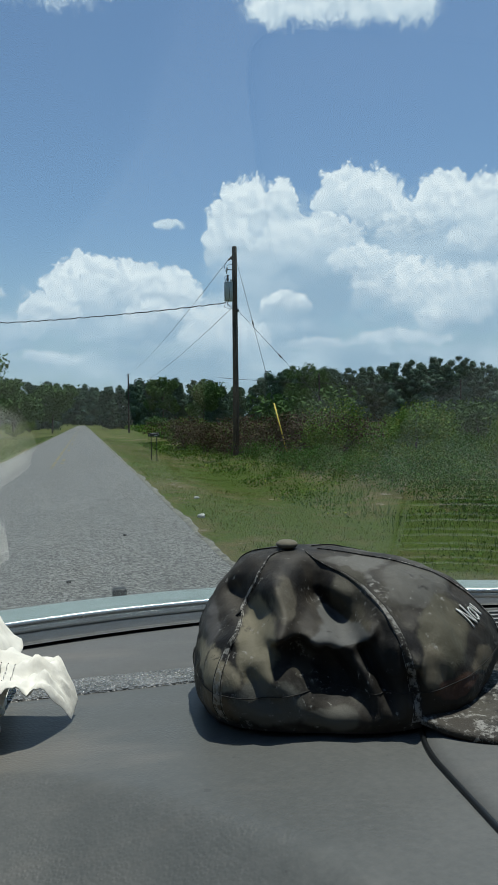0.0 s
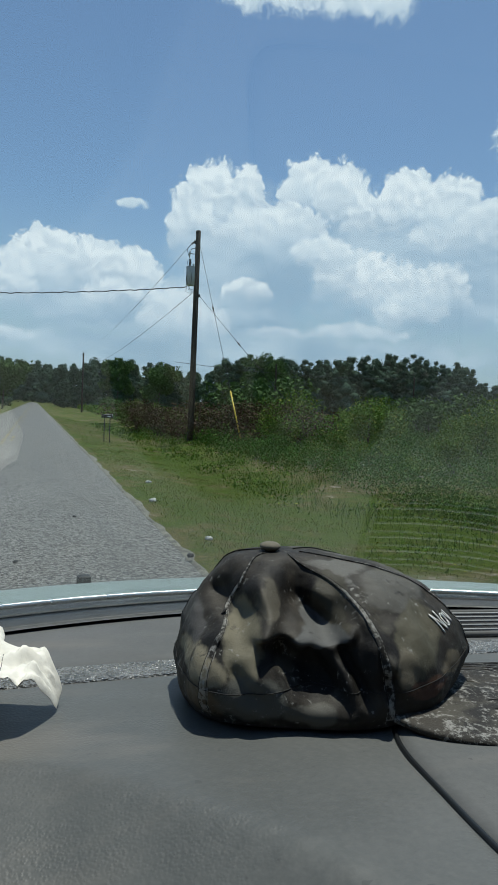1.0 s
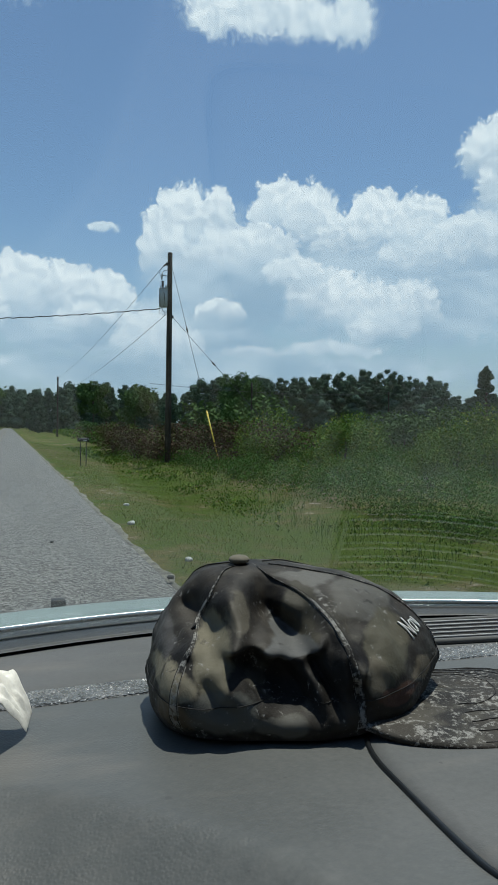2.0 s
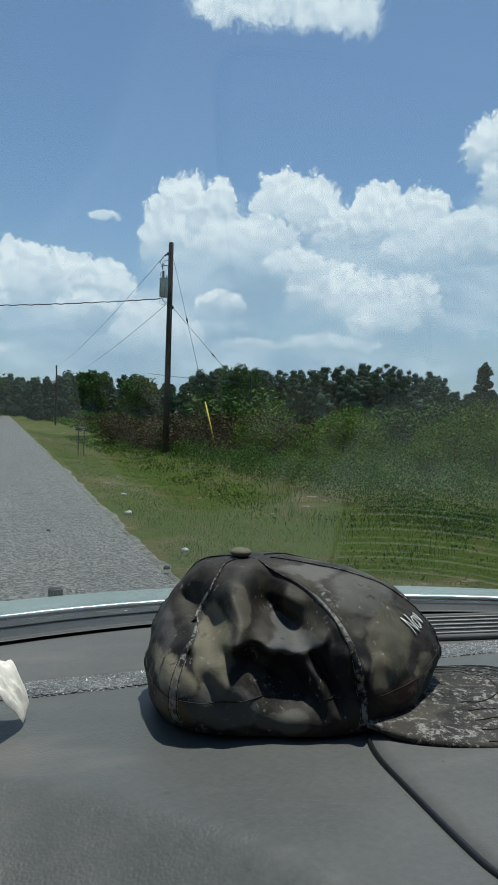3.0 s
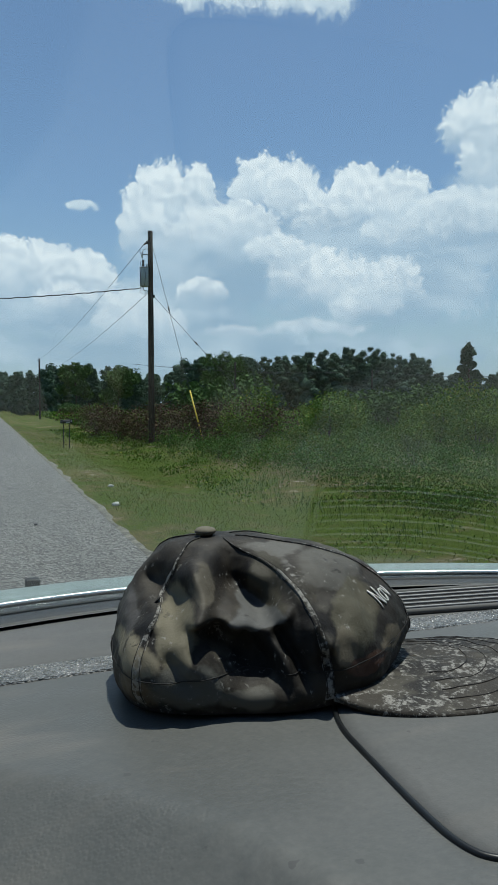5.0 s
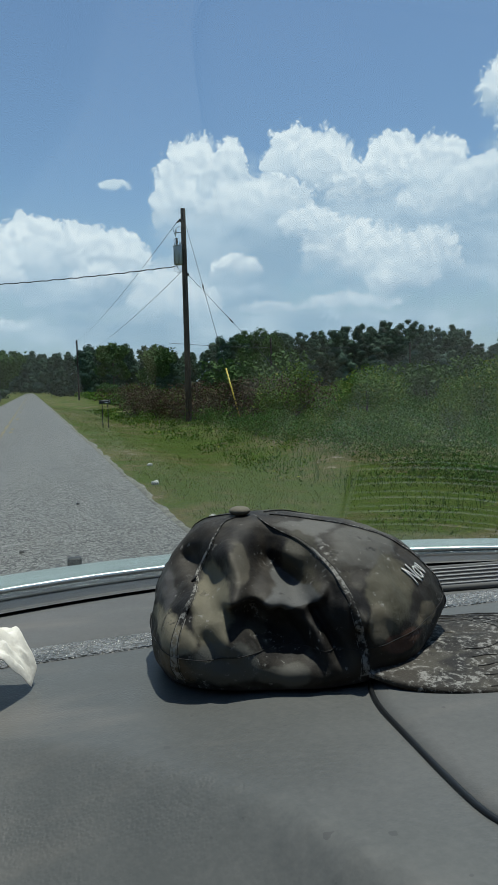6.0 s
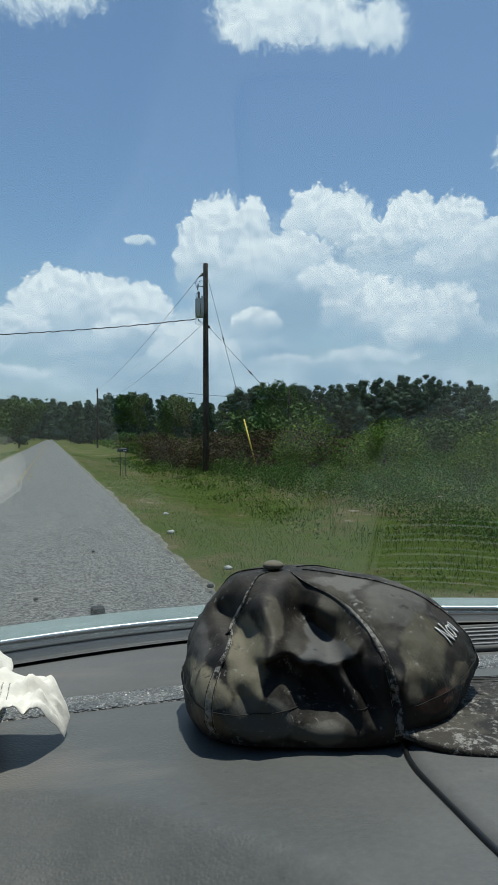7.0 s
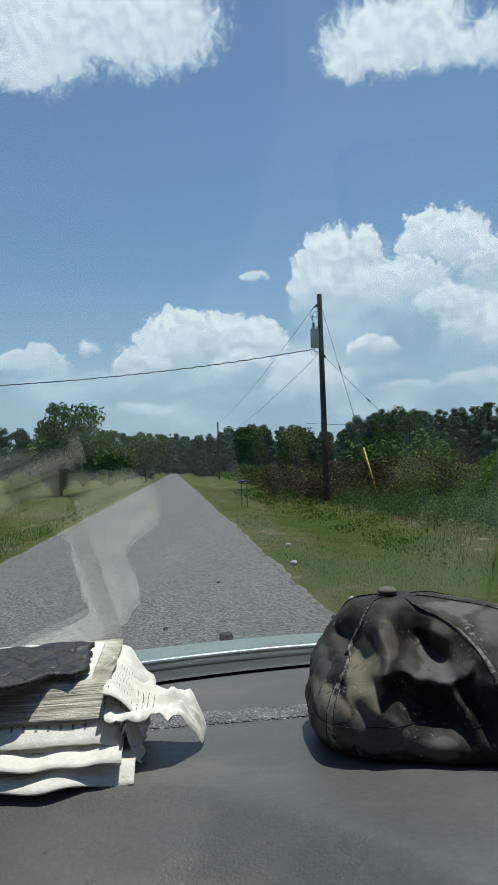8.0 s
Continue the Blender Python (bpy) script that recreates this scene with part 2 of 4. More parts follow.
# large printed leaves, tan ones lightened as if sunlit: along the cap and over the dash, their half sizes, colour
LIT_PRINT = [
    ((-0.0275, 0.0385), (0.0143, 0.009), (0.26, 0.23, 0.16)), ((0.0004, 0.0521), (0.0128, 0.0218), (0.19, 0.17, 0.115)), ((0.0184, 0.0792), (0.0083, 0.0098), (0.13, 0.115, 0.085)),
    ((-0.0225, 0.0195), (0.0128, 0.0113), (0.12, 0.095, 0.06)), ((0.0419, 0.0171), (0.018, 0.006), (0.11, 0.105, 0.088)), ((0.0083, 0.0238), (0.0248, 0.0143), (0.12, 0.12, 0.105)),
    ((0.0598, 0.0753), (0.0113, 0.0158), (0.075, 0.068, 0.048)), ((0.1147, 0.0578), (0.0158, 0.0195), (0.12, 0.11, 0.075)), ((0.1033, 0.0435), (0.0098, 0.0105), (0.16, 0.14, 0.1)),
    ((0.1198, 0.0303), (0.0173, 0.0056), (0.1, 0.052, 0.034)), ((0.1402, 0.0385), (0.009, 0.0075), (0.19, 0.16, 0.11)), ((-0.0346, 0.0563), (0.009, 0.0128), (0.085, 0.08, 0.075)),
    ((0.104, 0.0818), (0.0263, 0.009), (0.115, 0.11, 0.095)), ((0.0492, 0.0583), (0.0188, 0.006), (0.12, 0.12, 0.115)), ((0.0652, 0.0925), (0.0225, 0.0045), (0.14, 0.135, 0.12)),
]


def camouflage(name, wear):
    """Faded bark-and-leaf print on shiny cotton twill, with pale wear."""
    mat, n = material(name)
    c = n.coords()
    warp = n.v("ADD", c, n.v("MULTIPLY", n.v("ADD", swirl(n, c, 22.0), n.v("MULTIPLY", swirl(n, c, 85.0), (0.3, 0.3, 0.3))), (0.020, 0.020, 0.020)))
    turned = n.add("ShaderNodeCombineXYZ")
    n.put(turned.inputs[0], n.v("DOT_PRODUCT", warp, (math.cos(TURN), math.sin(TURN), 0.0)))
    n.put(turned.inputs[1], n.v("DOT_PRODUCT", warp, (0.0, 0.0, 1.0)))
    spot = turned.outputs[0]
    a, b = n.noise(warp, 24.0, 4, 0.55), n.noise(n.v("ADD", warp, (3.1, 1.7, 0.4)), 34.0, 5, 0.6)
    col = n.mix(n.ramp(a, 0.38, 0.62), (0.010, 0.0085, 0.007), (0.036, 0.031, 0.024))
    col = n.mix(n.ramp(b, 0.56, 0.70, 0.0, 0.6), col, (0.075, 0.068, 0.052))
    for (l, h), (rl, rh), tone in LIT_PRINT:
        far = n.v("LENGTH", n.v("MULTIPLY", n.v("SUBTRACT", spot, (l, h - 0.195, 0.0)), (1 / rl, 1 / rh, 0.0)))
        col = n.mix(n.ramp(n.m("ADD", far, n.m("MULTIPLY", n.m("SUBTRACT", b, 0.5), 1.1)), 0.80, 1.12, 0.85, 0.0), col, tuple(0.82 * x for x in tone))
    long = n.add("ShaderNodeMapping")
    n.put(long.inputs[0], n.v("ADD", warp, (0.5, 0.2, 0.9)))
    long.inputs["Scale"].default_value = (1.0, 1.0, 0.25)
    twig = n.noise(long.outputs[0], 60.0, 5, 0.7)
    col = n.mix(n.ramp(twig, 0.60, 0.70, 0.0, 0.75), col, (0.012, 0.010, 0.009))
    wave = n.add("ShaderNodeTexWave")
    wave.wave_type, wave.bands_direction = "BANDS", "DIAGONAL"
    n.put(wave.inputs["Vector"], c)
    wave.inputs["Scale"].default_value, wave.inputs["Distortion"].default_value = 900.0, 0.5
    rub = n.m("ADD", n.noise(c, 260.0, 4, 0.7), n.m("MULTIPLY", n.noise(c, 45.0, 3, 0.6), 0.5))
    col = n.mix(n.ramp(rub, 0.86 - wear, 1.02 - wear, 0.0, 0.75), col, (0.30, 0.29, 0.265))
    crease = n.noise(c, 60.0, 5, 0.6)
    h = n.m("ADD", n.m("MULTIPLY", wave.outputs["Fac"], 0.03), n.m("ADD", crease, n.m("MULTIPLY", rub, wear * 2.0)))
    n.surface(col, 0.62, n.bump(h, 0.6, 0.0024), spec=0.22)
    return mat


def vinyl(name, dark, light, cell, depth, rough):
    """Dusty grained dashboard vinyl: pebbled cells, worn smooth in patches, with faint streaks."""
    mat, n = material(name)
    c = n.coords()
    cells = n.voronoi(c, cell, "Distance", "SMOOTH_F1")
    worn, dust = n.noise(c, 9.0, 4, 0.6), n.noise(c, 3.0, 5, 0.6)
    specks = n.noise(c, 260.0, 3, 0.6)
    col = n.mix(n.ramp(n.m("ADD", n.m("MULTIPLY", dust, 0.7), n.m("MULTIPLY", specks, 0.3)), 0.32, 0.66), dark, light)
    wipe = n.add("ShaderNodeMapping")
    n.put(wipe.inputs[0], c)
    wipe.inputs["Scale"].default_value, wipe.inputs["Rotation"].default_value = (1.0, 3.5, 1.0), (0, 0, 0.5)
    col = n.mix(n.ramp(n.noise(wipe.outputs[0], 4.5, 4, 0.55), 0.52, 0.72, 0.0, 0.55), col, (light[0] * 1.35, light[1] * 1.24, light[2] * 1.14))
    col = n.mix(n.ramp(n.noise(c, 120.0, 2, 0.5), 0.72, 0.76, 0.0, 0.5), col, (0.05, 0.05, 0.05))
    h = n.m("MULTIPLY", cells, n.ramp(worn, 0.40, 0.62, 0.15, 1.0))
    n.surface(col, n.ramp(worn, 0.35, 0.65, rough * 1.25, rough), n.bump(n.m("MULTIPLY", h, -1.0), 0.7, depth), spec=0.28)
    return mat


def pebbles():
    """Coarse shiny pebble grain, worn through its paint."""
    mat, n = material("pebbled_dash_vinyl")
    c = n.coords()
    cell = n.voronoi(n.v("ADD", c, n.v("MULTIPLY", swirl(n, c, 90.0), (0.004, 0.004, 0.0))), 330.0)
    col = n.mix(n.ramp(n.noise(c, 25.0, 4, 0.6), 0.35, 0.65), (0.10, 0.102, 0.10), (0.19, 0.19, 0.185))
    n.surface(col, n.ramp(n.noise(c, 400.0, 2, 0.5), 0.35, 0.65, 0.18, 0.40), n.bump(n.m("MULTIPLY", cell, -1.0), 1.0, 0.0030), spec=0.65)
    return mat


def windscreen_glass():
    """Clear glass with the mirror of a real pane, a film of dust and some wiped smears."""
    mat, n = material("dusty_glass")
    c = n.coords()
    facing = n.add("ShaderNodeLayerWeight")
    facing.inputs["Blend"].default_value = 0.5
    mirror = n.m("ADD", 0.06, n.m("MULTIPLY", n.m("POWER", facing.outputs["Facing"], 5.0), 0.9))
    gloss, clear, dust = n.add("ShaderNodeBsdfGlossy"), n.add("ShaderNodeBsdfTransparent"), n.add("ShaderNodeBsdfDiffuse")
    gloss.inputs["Roughness"].default_value = 0.0
    clear.inputs[0].default_value = (0.92, 0.955, 0.96, 1)
    dust.inputs[0].default_value = (0.6, 0.6, 0.58, 1)
    long = n.add("ShaderNodeMapping")
    n.put(long.inputs[0], c)
    long.inputs["Scale"].default_value = (1.0, 3.0, 3.0)
    film = n.ramp(n.noise(long.outputs[0], 2.2, 3, 0.5), 0.35, 0.8, 0.001, 0.0035)
    a, b = n.add("ShaderNodeMixShader"), n.add("ShaderNodeMixShader")
    n.put(a.inputs[0], mirror)
    n.t.links.new(clear.outputs[0], a.inputs[1]), n.t.links.new(gloss.outputs[0], a.inputs[2])
    n.put(b.inputs[0], film)
    n.t.links.new(a.outputs[0], b.inputs[1]), n.t.links.new(dust.outputs[0], b.inputs[2])
    n.out(b.outputs[0])
    return mat


ASPHALT, EARTH = asphalt(), earth()


def worn_paint():
    mat, n = material("faded_yellow_road_paint")
    c = n.coords()
    stones = n.noise(c, 60.0, 4, 0.7)
    wear = n.m("ADD", n.m("MULTIPLY", n.noise(c, 1.1, 5, 0.6), 0.55), n.m("MULTIPLY", stones, 0.45))
    n.surface(n.mix(n.ramp(wear, 0.43, 0.56), (0.30, 0.23, 0.09), (0.115, 0.11, 0.10)), 0.85, n.bump(stones, 0.6, 0.003), spec=0.3)
    return mat


YELLOW_PAINT = worn_paint()
GRAVEL = plain("pale_roadside_gravel", (0.17, 0.155, 0.125), 0.95, grain=45, depth=0.01, vary=0.7)
STONE = plain("pale_stone", (0.55, 0.52, 0.47), 0.9, grain=80, vary=0.3)


def canopy():
    """Dense far foliage: shade between clumps and a haze lift put into the colour, each clump its own green."""
    mat, n = material("distant_canopy")
    c = n.coords()
    rnd = n.add("ShaderNodeNewGeometry").outputs["Random Per Island"]
    fine = n.noise(c, 1.1, 5, 0.7)
    col = n.mix(n.ramp(fine, 0.3, 0.7), n.mix(rnd, (0.046, 0.078, 0.064), (0.064, 0.102, 0.074)), n.mix(rnd, (0.095, 0.145, 0.095), (0.12, 0.165, 0.095)))
    n.surface(col, 0.95, n.bump(fine, 1.0, 0.9), spec=0.05)
    return mat


CANOPY = canopy()
GRASS = leaves("verge_grass", (0.085, 0.125, 0.012), (0.17, 0.21, 0.030), (0.27, 0.22, 0.10), 0.5)
WEEDS = leaves("tall_green_weeds", (0.035, 0.098, 0.007), (0.098, 0.210, 0.018), (0.17, 0.18, 0.04), 0.5)
SHRUB = leaves("shrub_leaves", (0.040, 0.096, 0.007), (0.150, 0.250, 0.022), (0.26, 0.28, 0.04), 0.5)
BRAMBLE = leaves("withered_bramble", (0.045, 0.027, 0.014), (0.125, 0.078, 0.040), (0.09, 0.13, 0.02), 0.2)
TREE_LEAF = leaves("oak_leaves", (0.055, 0.105, 0.028), (0.11, 0.18, 0.045), None, 0.5)
PINE_LEAF = leaves("pine_needles", (0.050, 0.090, 0.052), (0.075, 0.122, 0.064), None, 0.45)
TRUNK = bark("tree_bark", (0.04, 0.032, 0.026), (0.14, 0.115, 0.09))
POLE_WOOD = bark("creosoted_pole", (0.030, 0.024, 0.019), (0.11, 0.088, 0.070))
GALVANISED = plain("galvanised_grey", (0.42, 0.44, 0.45), 0.45, 0.3, vary=0.15)
BLACK_STEEL = plain("black_steel", (0.025, 0.025, 0.026), 0.55, 0.4)
CABLE = plain("weathered_cable", (0.035, 0.036, 0.04), 0.6)
GUARD_YELLOW = plain("yellow_plastic", (0.70, 0.50, 0.04), 0.5)
BROWN_GLAZE = plain("brown_glazed_porcelain", (0.09, 0.07, 0.06), 0.25)
BILL_CAMO = camouflage("rubbed_camouflage_bill", 0.10)
CAMO, WORN_CAMO = camouflage("camouflage_twill", 0.0), camouflage("worn_camouflage_seam", 0.19)
OLIVE = plain("olive_twill", (0.13, 0.115, 0.08), 0.85, grain=300, depth=0.0006)
THREAD = plain("black_thread", (0.012, 0.011, 0.010), 0.9)
WHITE_THREAD = plain("white_embroidery", (0.75, 0.74, 0.70), 0.8, grain=400, depth=0.0005)
HEM = plain("dark_sweatband", (0.018, 0.016, 0.014), 0.9)
PAD = vinyl("grained_dash_vinyl", (0.078, 0.081, 0.077), (0.118, 0.117, 0.110), 620.0, 0.00035, 0.40)
LID = vinyl("smooth_dash_vinyl", (0.082, 0.084, 0.081), (0.114, 0.113, 0.109), 1000.0, 0.0002, 0.65)
RIB = pebbles()
# slats paled to put their sunlit look into the colour, so the glass mirrors them
SLAT = plain("sunlit_grey_slat", (0.26, 0.26, 0.255), 0.5, grain=200)
COWL_BLACK = plain("black_ceramic_band", (0.008, 0.009, 0.010), 0.4, grain=20, spec=0.35)
RUBBER = plain("black_rubber", (0.016, 0.018, 0.019), 0.6, grain=25, spec=0.3)
# near-white metal that stands for the lit edge of the hood
EDGE_GLINT = plain("bright_edge_glint", (0.75, 0.77, 0.76), 0.25, 0.8, grain=60, vary=0.1)
CAR_PAINT = plain("pale_green_grey_paint", (0.27, 0.325, 0.30), 0.45, grain=18, vary=0.12)
HEADLINER = plain("grey_headliner", (0.06, 0.06, 0.062), 0.95, grain=120, depth=0.001)
GLASS = windscreen_glass()
PAPER = plain("yellowed_paper", (0.72, 0.69, 0.61), 0.9, grain=120, vary=0.16, depth=0.0025)


def page_edges():
    """Cut edges of many thin leaves, stained and uneven."""
    mat, n = material("page_edges")
    c = n.coords()
    thin = n.add("ShaderNodeMapping")
    n.put(thin.inputs[0], c)
    thin.inputs["Scale"].default_value = (14.0, 14.0, 700.0)
    leafs, stain = n.noise(thin.outputs[0], 1.0, 4, 0.7), n.noise(c, 24.0, 5, 0.6)
    col = n.mix(n.ramp(leafs, 0.35, 0.65), (0.30, 0.27, 0.21), (0.72, 0.68, 0.57))
    col = n.mix(n.ramp(stain, 0.50, 0.70, 0.0, 0.6), col, (0.28, 0.23, 0.15))
    n.surface(col, 0.95, n.bump(leafs, 0.9, 0.0015), spec=0.2)
    return mat


def cracked_leather():
    mat, n = material("cracked_black_leather")
    c = n.coords()
    warp = n.v("ADD", c, n.v("MULTIPLY", swirl(n, c, 40.0), (0.02, 0.02, 0.02)))
    crack = n.voronoi(warp, 80.0, "Distance", "DISTANCE_TO_EDGE")
    flake = n.noise(c, 70.0, 5, 0.65)
    col = n.mix(n.ramp(crack, 0.0, 0.09), (0.006, 0.006, 0.006), n.mix(flake, (0.016, 0.016, 0.017), (0.05, 0.049, 0.048)))
    n.surface(col, n.ramp(flake, 0.3, 0.7, 0.4, 0.8), n.bump(n.m("ADD", n.ramp(crack, 0.0, 0.2), flake), 0.5, 0.0008), spec=0.4)
    return mat


PAGE_EDGE = page_edges()
INK = plain("faded_print", (0.20, 0.19, 0.18), 0.9)
COVER = cracked_leather()
# ---------------------------------------------------------------- building blocks
rng = np.random.default_rng(7)


def thing(name, label, category, group="", kind="", at=None):
    ob = new(name)
    ob.matrix_basis = at if at is not None else Matrix.Identity(4)
    return tagged(ob, label, category, group, kind)


def finish(ob, mat, smooth=True):
    ob.data.materials.append(mat)
    if smooth:
        for p in ob.data.polygons:
            p.use_smooth = True
    return ob


def part(name, bm, mat, parent=None, label="", smooth=True):
    """Links a bmesh as one mesh object under a thing or under a part."""
    me = bpy.data.meshes.new(name)
    bmesh.ops.recalc_face_normals(bm, faces=bm.faces)
    bm.to_mesh(me)
    bm.free()
    ob = finish(new(name, me), mat, smooth)
    ob.parent = parent
    return tagged(ob, label)


def part_np(name, verts, faces, mat, parent=None, label="", smooth=False):
    me = bpy.data.meshes.new(name)
    me.from_pydata(verts.tolist(), [], faces.tolist())
    ob = finish(new(name, me), mat, smooth)
    ob.parent = parent
    return tagged(ob, label)


def grid(f, nu, nv, bm=None, wrap=False):
    """A sheet of nu x nv cells, f(u, v) with u and v from 0 to 1."""
    bm = bm or bmesh.new()
    rows = [[bm.verts.new(f(i / nu, j / nv)) for i in range(nu if wrap else nu + 1)] for j in range(nv + 1)]
    for j in range(nv):
        for i in range(nu):
            k = (i + 1) % nu if wrap else i + 1
            bm.faces.new((rows[j][i], rows[j][k], rows[j + 1][k], rows[j + 1][i]))
    return bm


def slab(f, nu, nv, thick):
    """A sheet like grid(), closed to a slab that is `thick` deep below it."""
    bm = grid(f, nu, nv)
    geo = bmesh.ops.extrude_face_region(bm, geom=list(bm.faces))
    for v in geo["geom"]:
        if isinstance(v, bmesh.types.BMVert):
            v.co.z -= thick
    return bm


def tube(points, radius, sides=8, bm=None, cap=True):
    """A round bar along points; radius is one number or one for each point."""
    bm = bm or bmesh.new()
    pts = [Vector(p) for p in points]
    rad = radius if isinstance(radius, (list, tuple)) else [radius] * len(pts)
    rings = []
    for i, p in enumerate(pts):
        d = (pts[min(i + 1, len(pts) - 1)] - pts[max(i - 1, 0)]).normalized()
        side = d.cross(Vector((0, 0, 1)) if abs(d.z) < 0.9 else Vector((1, 0, 0))).normalized()
        up = side.cross(d)
        rings.append([bm.verts.new(p + rad[i] * (math.cos(a) * side + math.sin(a) * up)) for a in (2 * math.pi * k / sides for k in range(sides))])
    for a, b in zip(rings, rings[1:]):
        for k in range(sides):
            bm.faces.new((a[k], a[(k + 1) % sides], b[(k + 1) % sides], b[k]))
    if cap:
        bm.faces.new(rings[0][::-1]), bm.faces.new(rings[-1])
    return bm


def box(x0, y0, z0, x1, y1, z1, bevel=0.0, bm=None):
    own = bm is None
    bm = bm or bmesh.new()
    made = bmesh.ops.create_cube(bm, size=1, matrix=Matrix.LocRotScale(((x0 + x1) / 2, (y0 + y1) / 2, (z0 + z1) / 2), None, (x1 - x0, y1 - y0, z1 - z0)))
    if bevel:
        edges = list({e for v in made["verts"] for e in v.link_edges})
        bmesh.ops.bevel(bm, geom=edges, offset=bevel, segments=2, affect="EDGES", profile=0.6)
    return bm


def smooth(x, a, b):
    x = min(1, max(0, (x - a) / (b - a)))
    return x * x * (3 - 2 * x)


def bump2(x, y, s=1.0):
    return noise.noise(Vector((x * s, y * s, 3.7)))


# ---------------------------------------------------------------- ground and road
ROAD_R, ROAD_L = 1.72, -3.35


def ground_z(x, y):
    d = x - ROAD_R if x > -1 else ROAD_L - x
    if d < 0.0:
        return -0.05
    z = -0.03 - 0.26 * smooth(d, 0.2, 2.8) + 0.16 * smooth(d, 3.0, 5.5)
    return z + 0.05 * bump2(x, y, 0.35) * smooth(d, 0.3, 2) + 0.25 * bump2(x, y, 0.03) * smooth(d, 6, 30)


def spread(stops):
    out = []
    for (a, n), (b, _) in zip(stops, stops[1:]):
        out += [a + (b - a) * i / n for i in range(n)]
    return out + [stops[-1][0]]


xs = spread([(-3500, 6), (-300, 8), (-60, 12), (-12, 14), (-3.35, 4), (1.72, 30), (12, 24), (60, 10), (300, 6), (3500, 1)])
ys = spread([(-3500, 6), (-200, 8), (-20, 10), (0, 60), (40, 40), (120, 12), (400, 8), (4200, 1)])
bm = grid(lambda u, v: (xs[round(u * (len(xs) - 1))], ys[round(v * (len(ys) - 1))], ground_z(xs[round(u * (len(xs) - 1))], ys[round(v * (len(ys) - 1))])), len(xs) - 1, len(ys) - 1)
tagged(part("ground", bm, EARTH), "rough grassy verge and field with bare sandy patches", "ground", kind="structure")


def road_point(u, v):
    y = -60 + 520 * v ** 1.6
    edge = 0.10 * bump2(3.0, y, 0.9) + 0.05 * bump2(8.0, y, 3.0)
    x = ROAD_L - edge + (ROAD_R - ROAD_L + 1.4 * edge) * u
    crown = 0.04 * (1 - (2 * u - 1) ** 2)
    return (x, y, crown - (0.05 if u in (0.0, 1.0) else 0.0))


tagged(part("road", grid(road_point, 14, 260), ASPHALT), "worn grey chip-seal country road with ragged edges", "road", kind="structure")


def line_point(u, v, x0, y0, y1, wide):
    y = y0 + (y1 - y0) * v
    x = x0 + wide * (u - 0.5) * (1 + 0.25 * bump2(1.0, y, 6.0))
    w = (x - ROAD_L) / (ROAD_R - ROAD_L)
    return (x, y, 0.04 * (1 - (2 * w - 1) ** 2) + 0.006)


centre_line = thing("centre_line", "faded yellow painted centre line, broken and worn", "road marking", kind="structure")
for k in range(14):
    y0 = 27.0 + 12 * k
    part("dash_mark", grid(lambda u, v: line_point(u, v, -0.80, y0, y0 + 3.6, 0.11), 2, 24), YELLOW_PAINT, centre_line)
part("solid_mark", grid(lambda u, v: line_point(u, v, -1.08, 24.0, 300.0, 0.10), 2, 300), YELLOW_PAINT, centre_line)


def shoulder(name, x0, wide, label):
    def f(u, v):
        y = -20 + 260 * v ** 1.5
        w = wide * (0.55 + 0.7 * abs(bump2(x0, y, 0.5)) + 0.4 * bump2(x0, y, 2.3))
        x = x0 + w * u * (1 if x0 > 0 else -1)
        return (x, y, max(ground_z(x, y), -0.03) + 0.014 + 0.003 * bump2(x, y, 3.0) - 0.03 * abs(2 * u - 1) ** 3)
    tagged(part(name, grid(f, 6, 1400), GRAVEL), label, "gravel", kind="structure")


shoulder("gravel_shoulder_right", ROAD_R - 0.16, 0.22, "thin strip of pale gravel along the road edge")
shoulder("gravel_shoulder_left", ROAD_L + 0.16, 0.2, "thin strip of pale sand along the road edge")

# ---------------------------------------------------------------- plants


def leaf_quads(pos, size, tilt=1.0):
    """Leaf-shaped quads of random turn at pos; returns vertices and faces."""
    n = len(pos)
    a = rng.normal(size=(n, 3)) * (1, 1, tilt)
    a /= np.linalg.norm(a, axis=1, keepdims=True)
    b = np.cross(a, rng.normal(size=(n, 3)))
    b /= np.linalg.norm(b, axis=1, keepdims=True)
    s = (size * rng.uniform(0.6, 1.4, (n, 1)))
    v = np.stack([pos - a * s, pos + b * s * 0.5 - a * s * 0.1, pos + a * s, pos - b * s * 0.5 - a * s * 0.1], 1).reshape(-1, 3)
    return v, np.arange(4 * n).reshape(-1, 4)


def clump(n, centre, radii, shell=0.55):
    """Points thick towards the skin of a lumpy ellipsoid."""
    d = rng.normal(size=(n, 3))
    d /= np.linalg.norm(d, axis=1, keepdims=True)
    r = rng.uniform(shell ** 3, 1, (n, 1)) ** (1 / 3) * (1 + 0.18 * np.sin(7 * d[:, :1] + 5 * d[:, 1:2] + centre[0]) + 0.12 * np.sin(11 * d[:, 2:]))
    return np.asarray(centre) + d * r * np.asarray(radii)


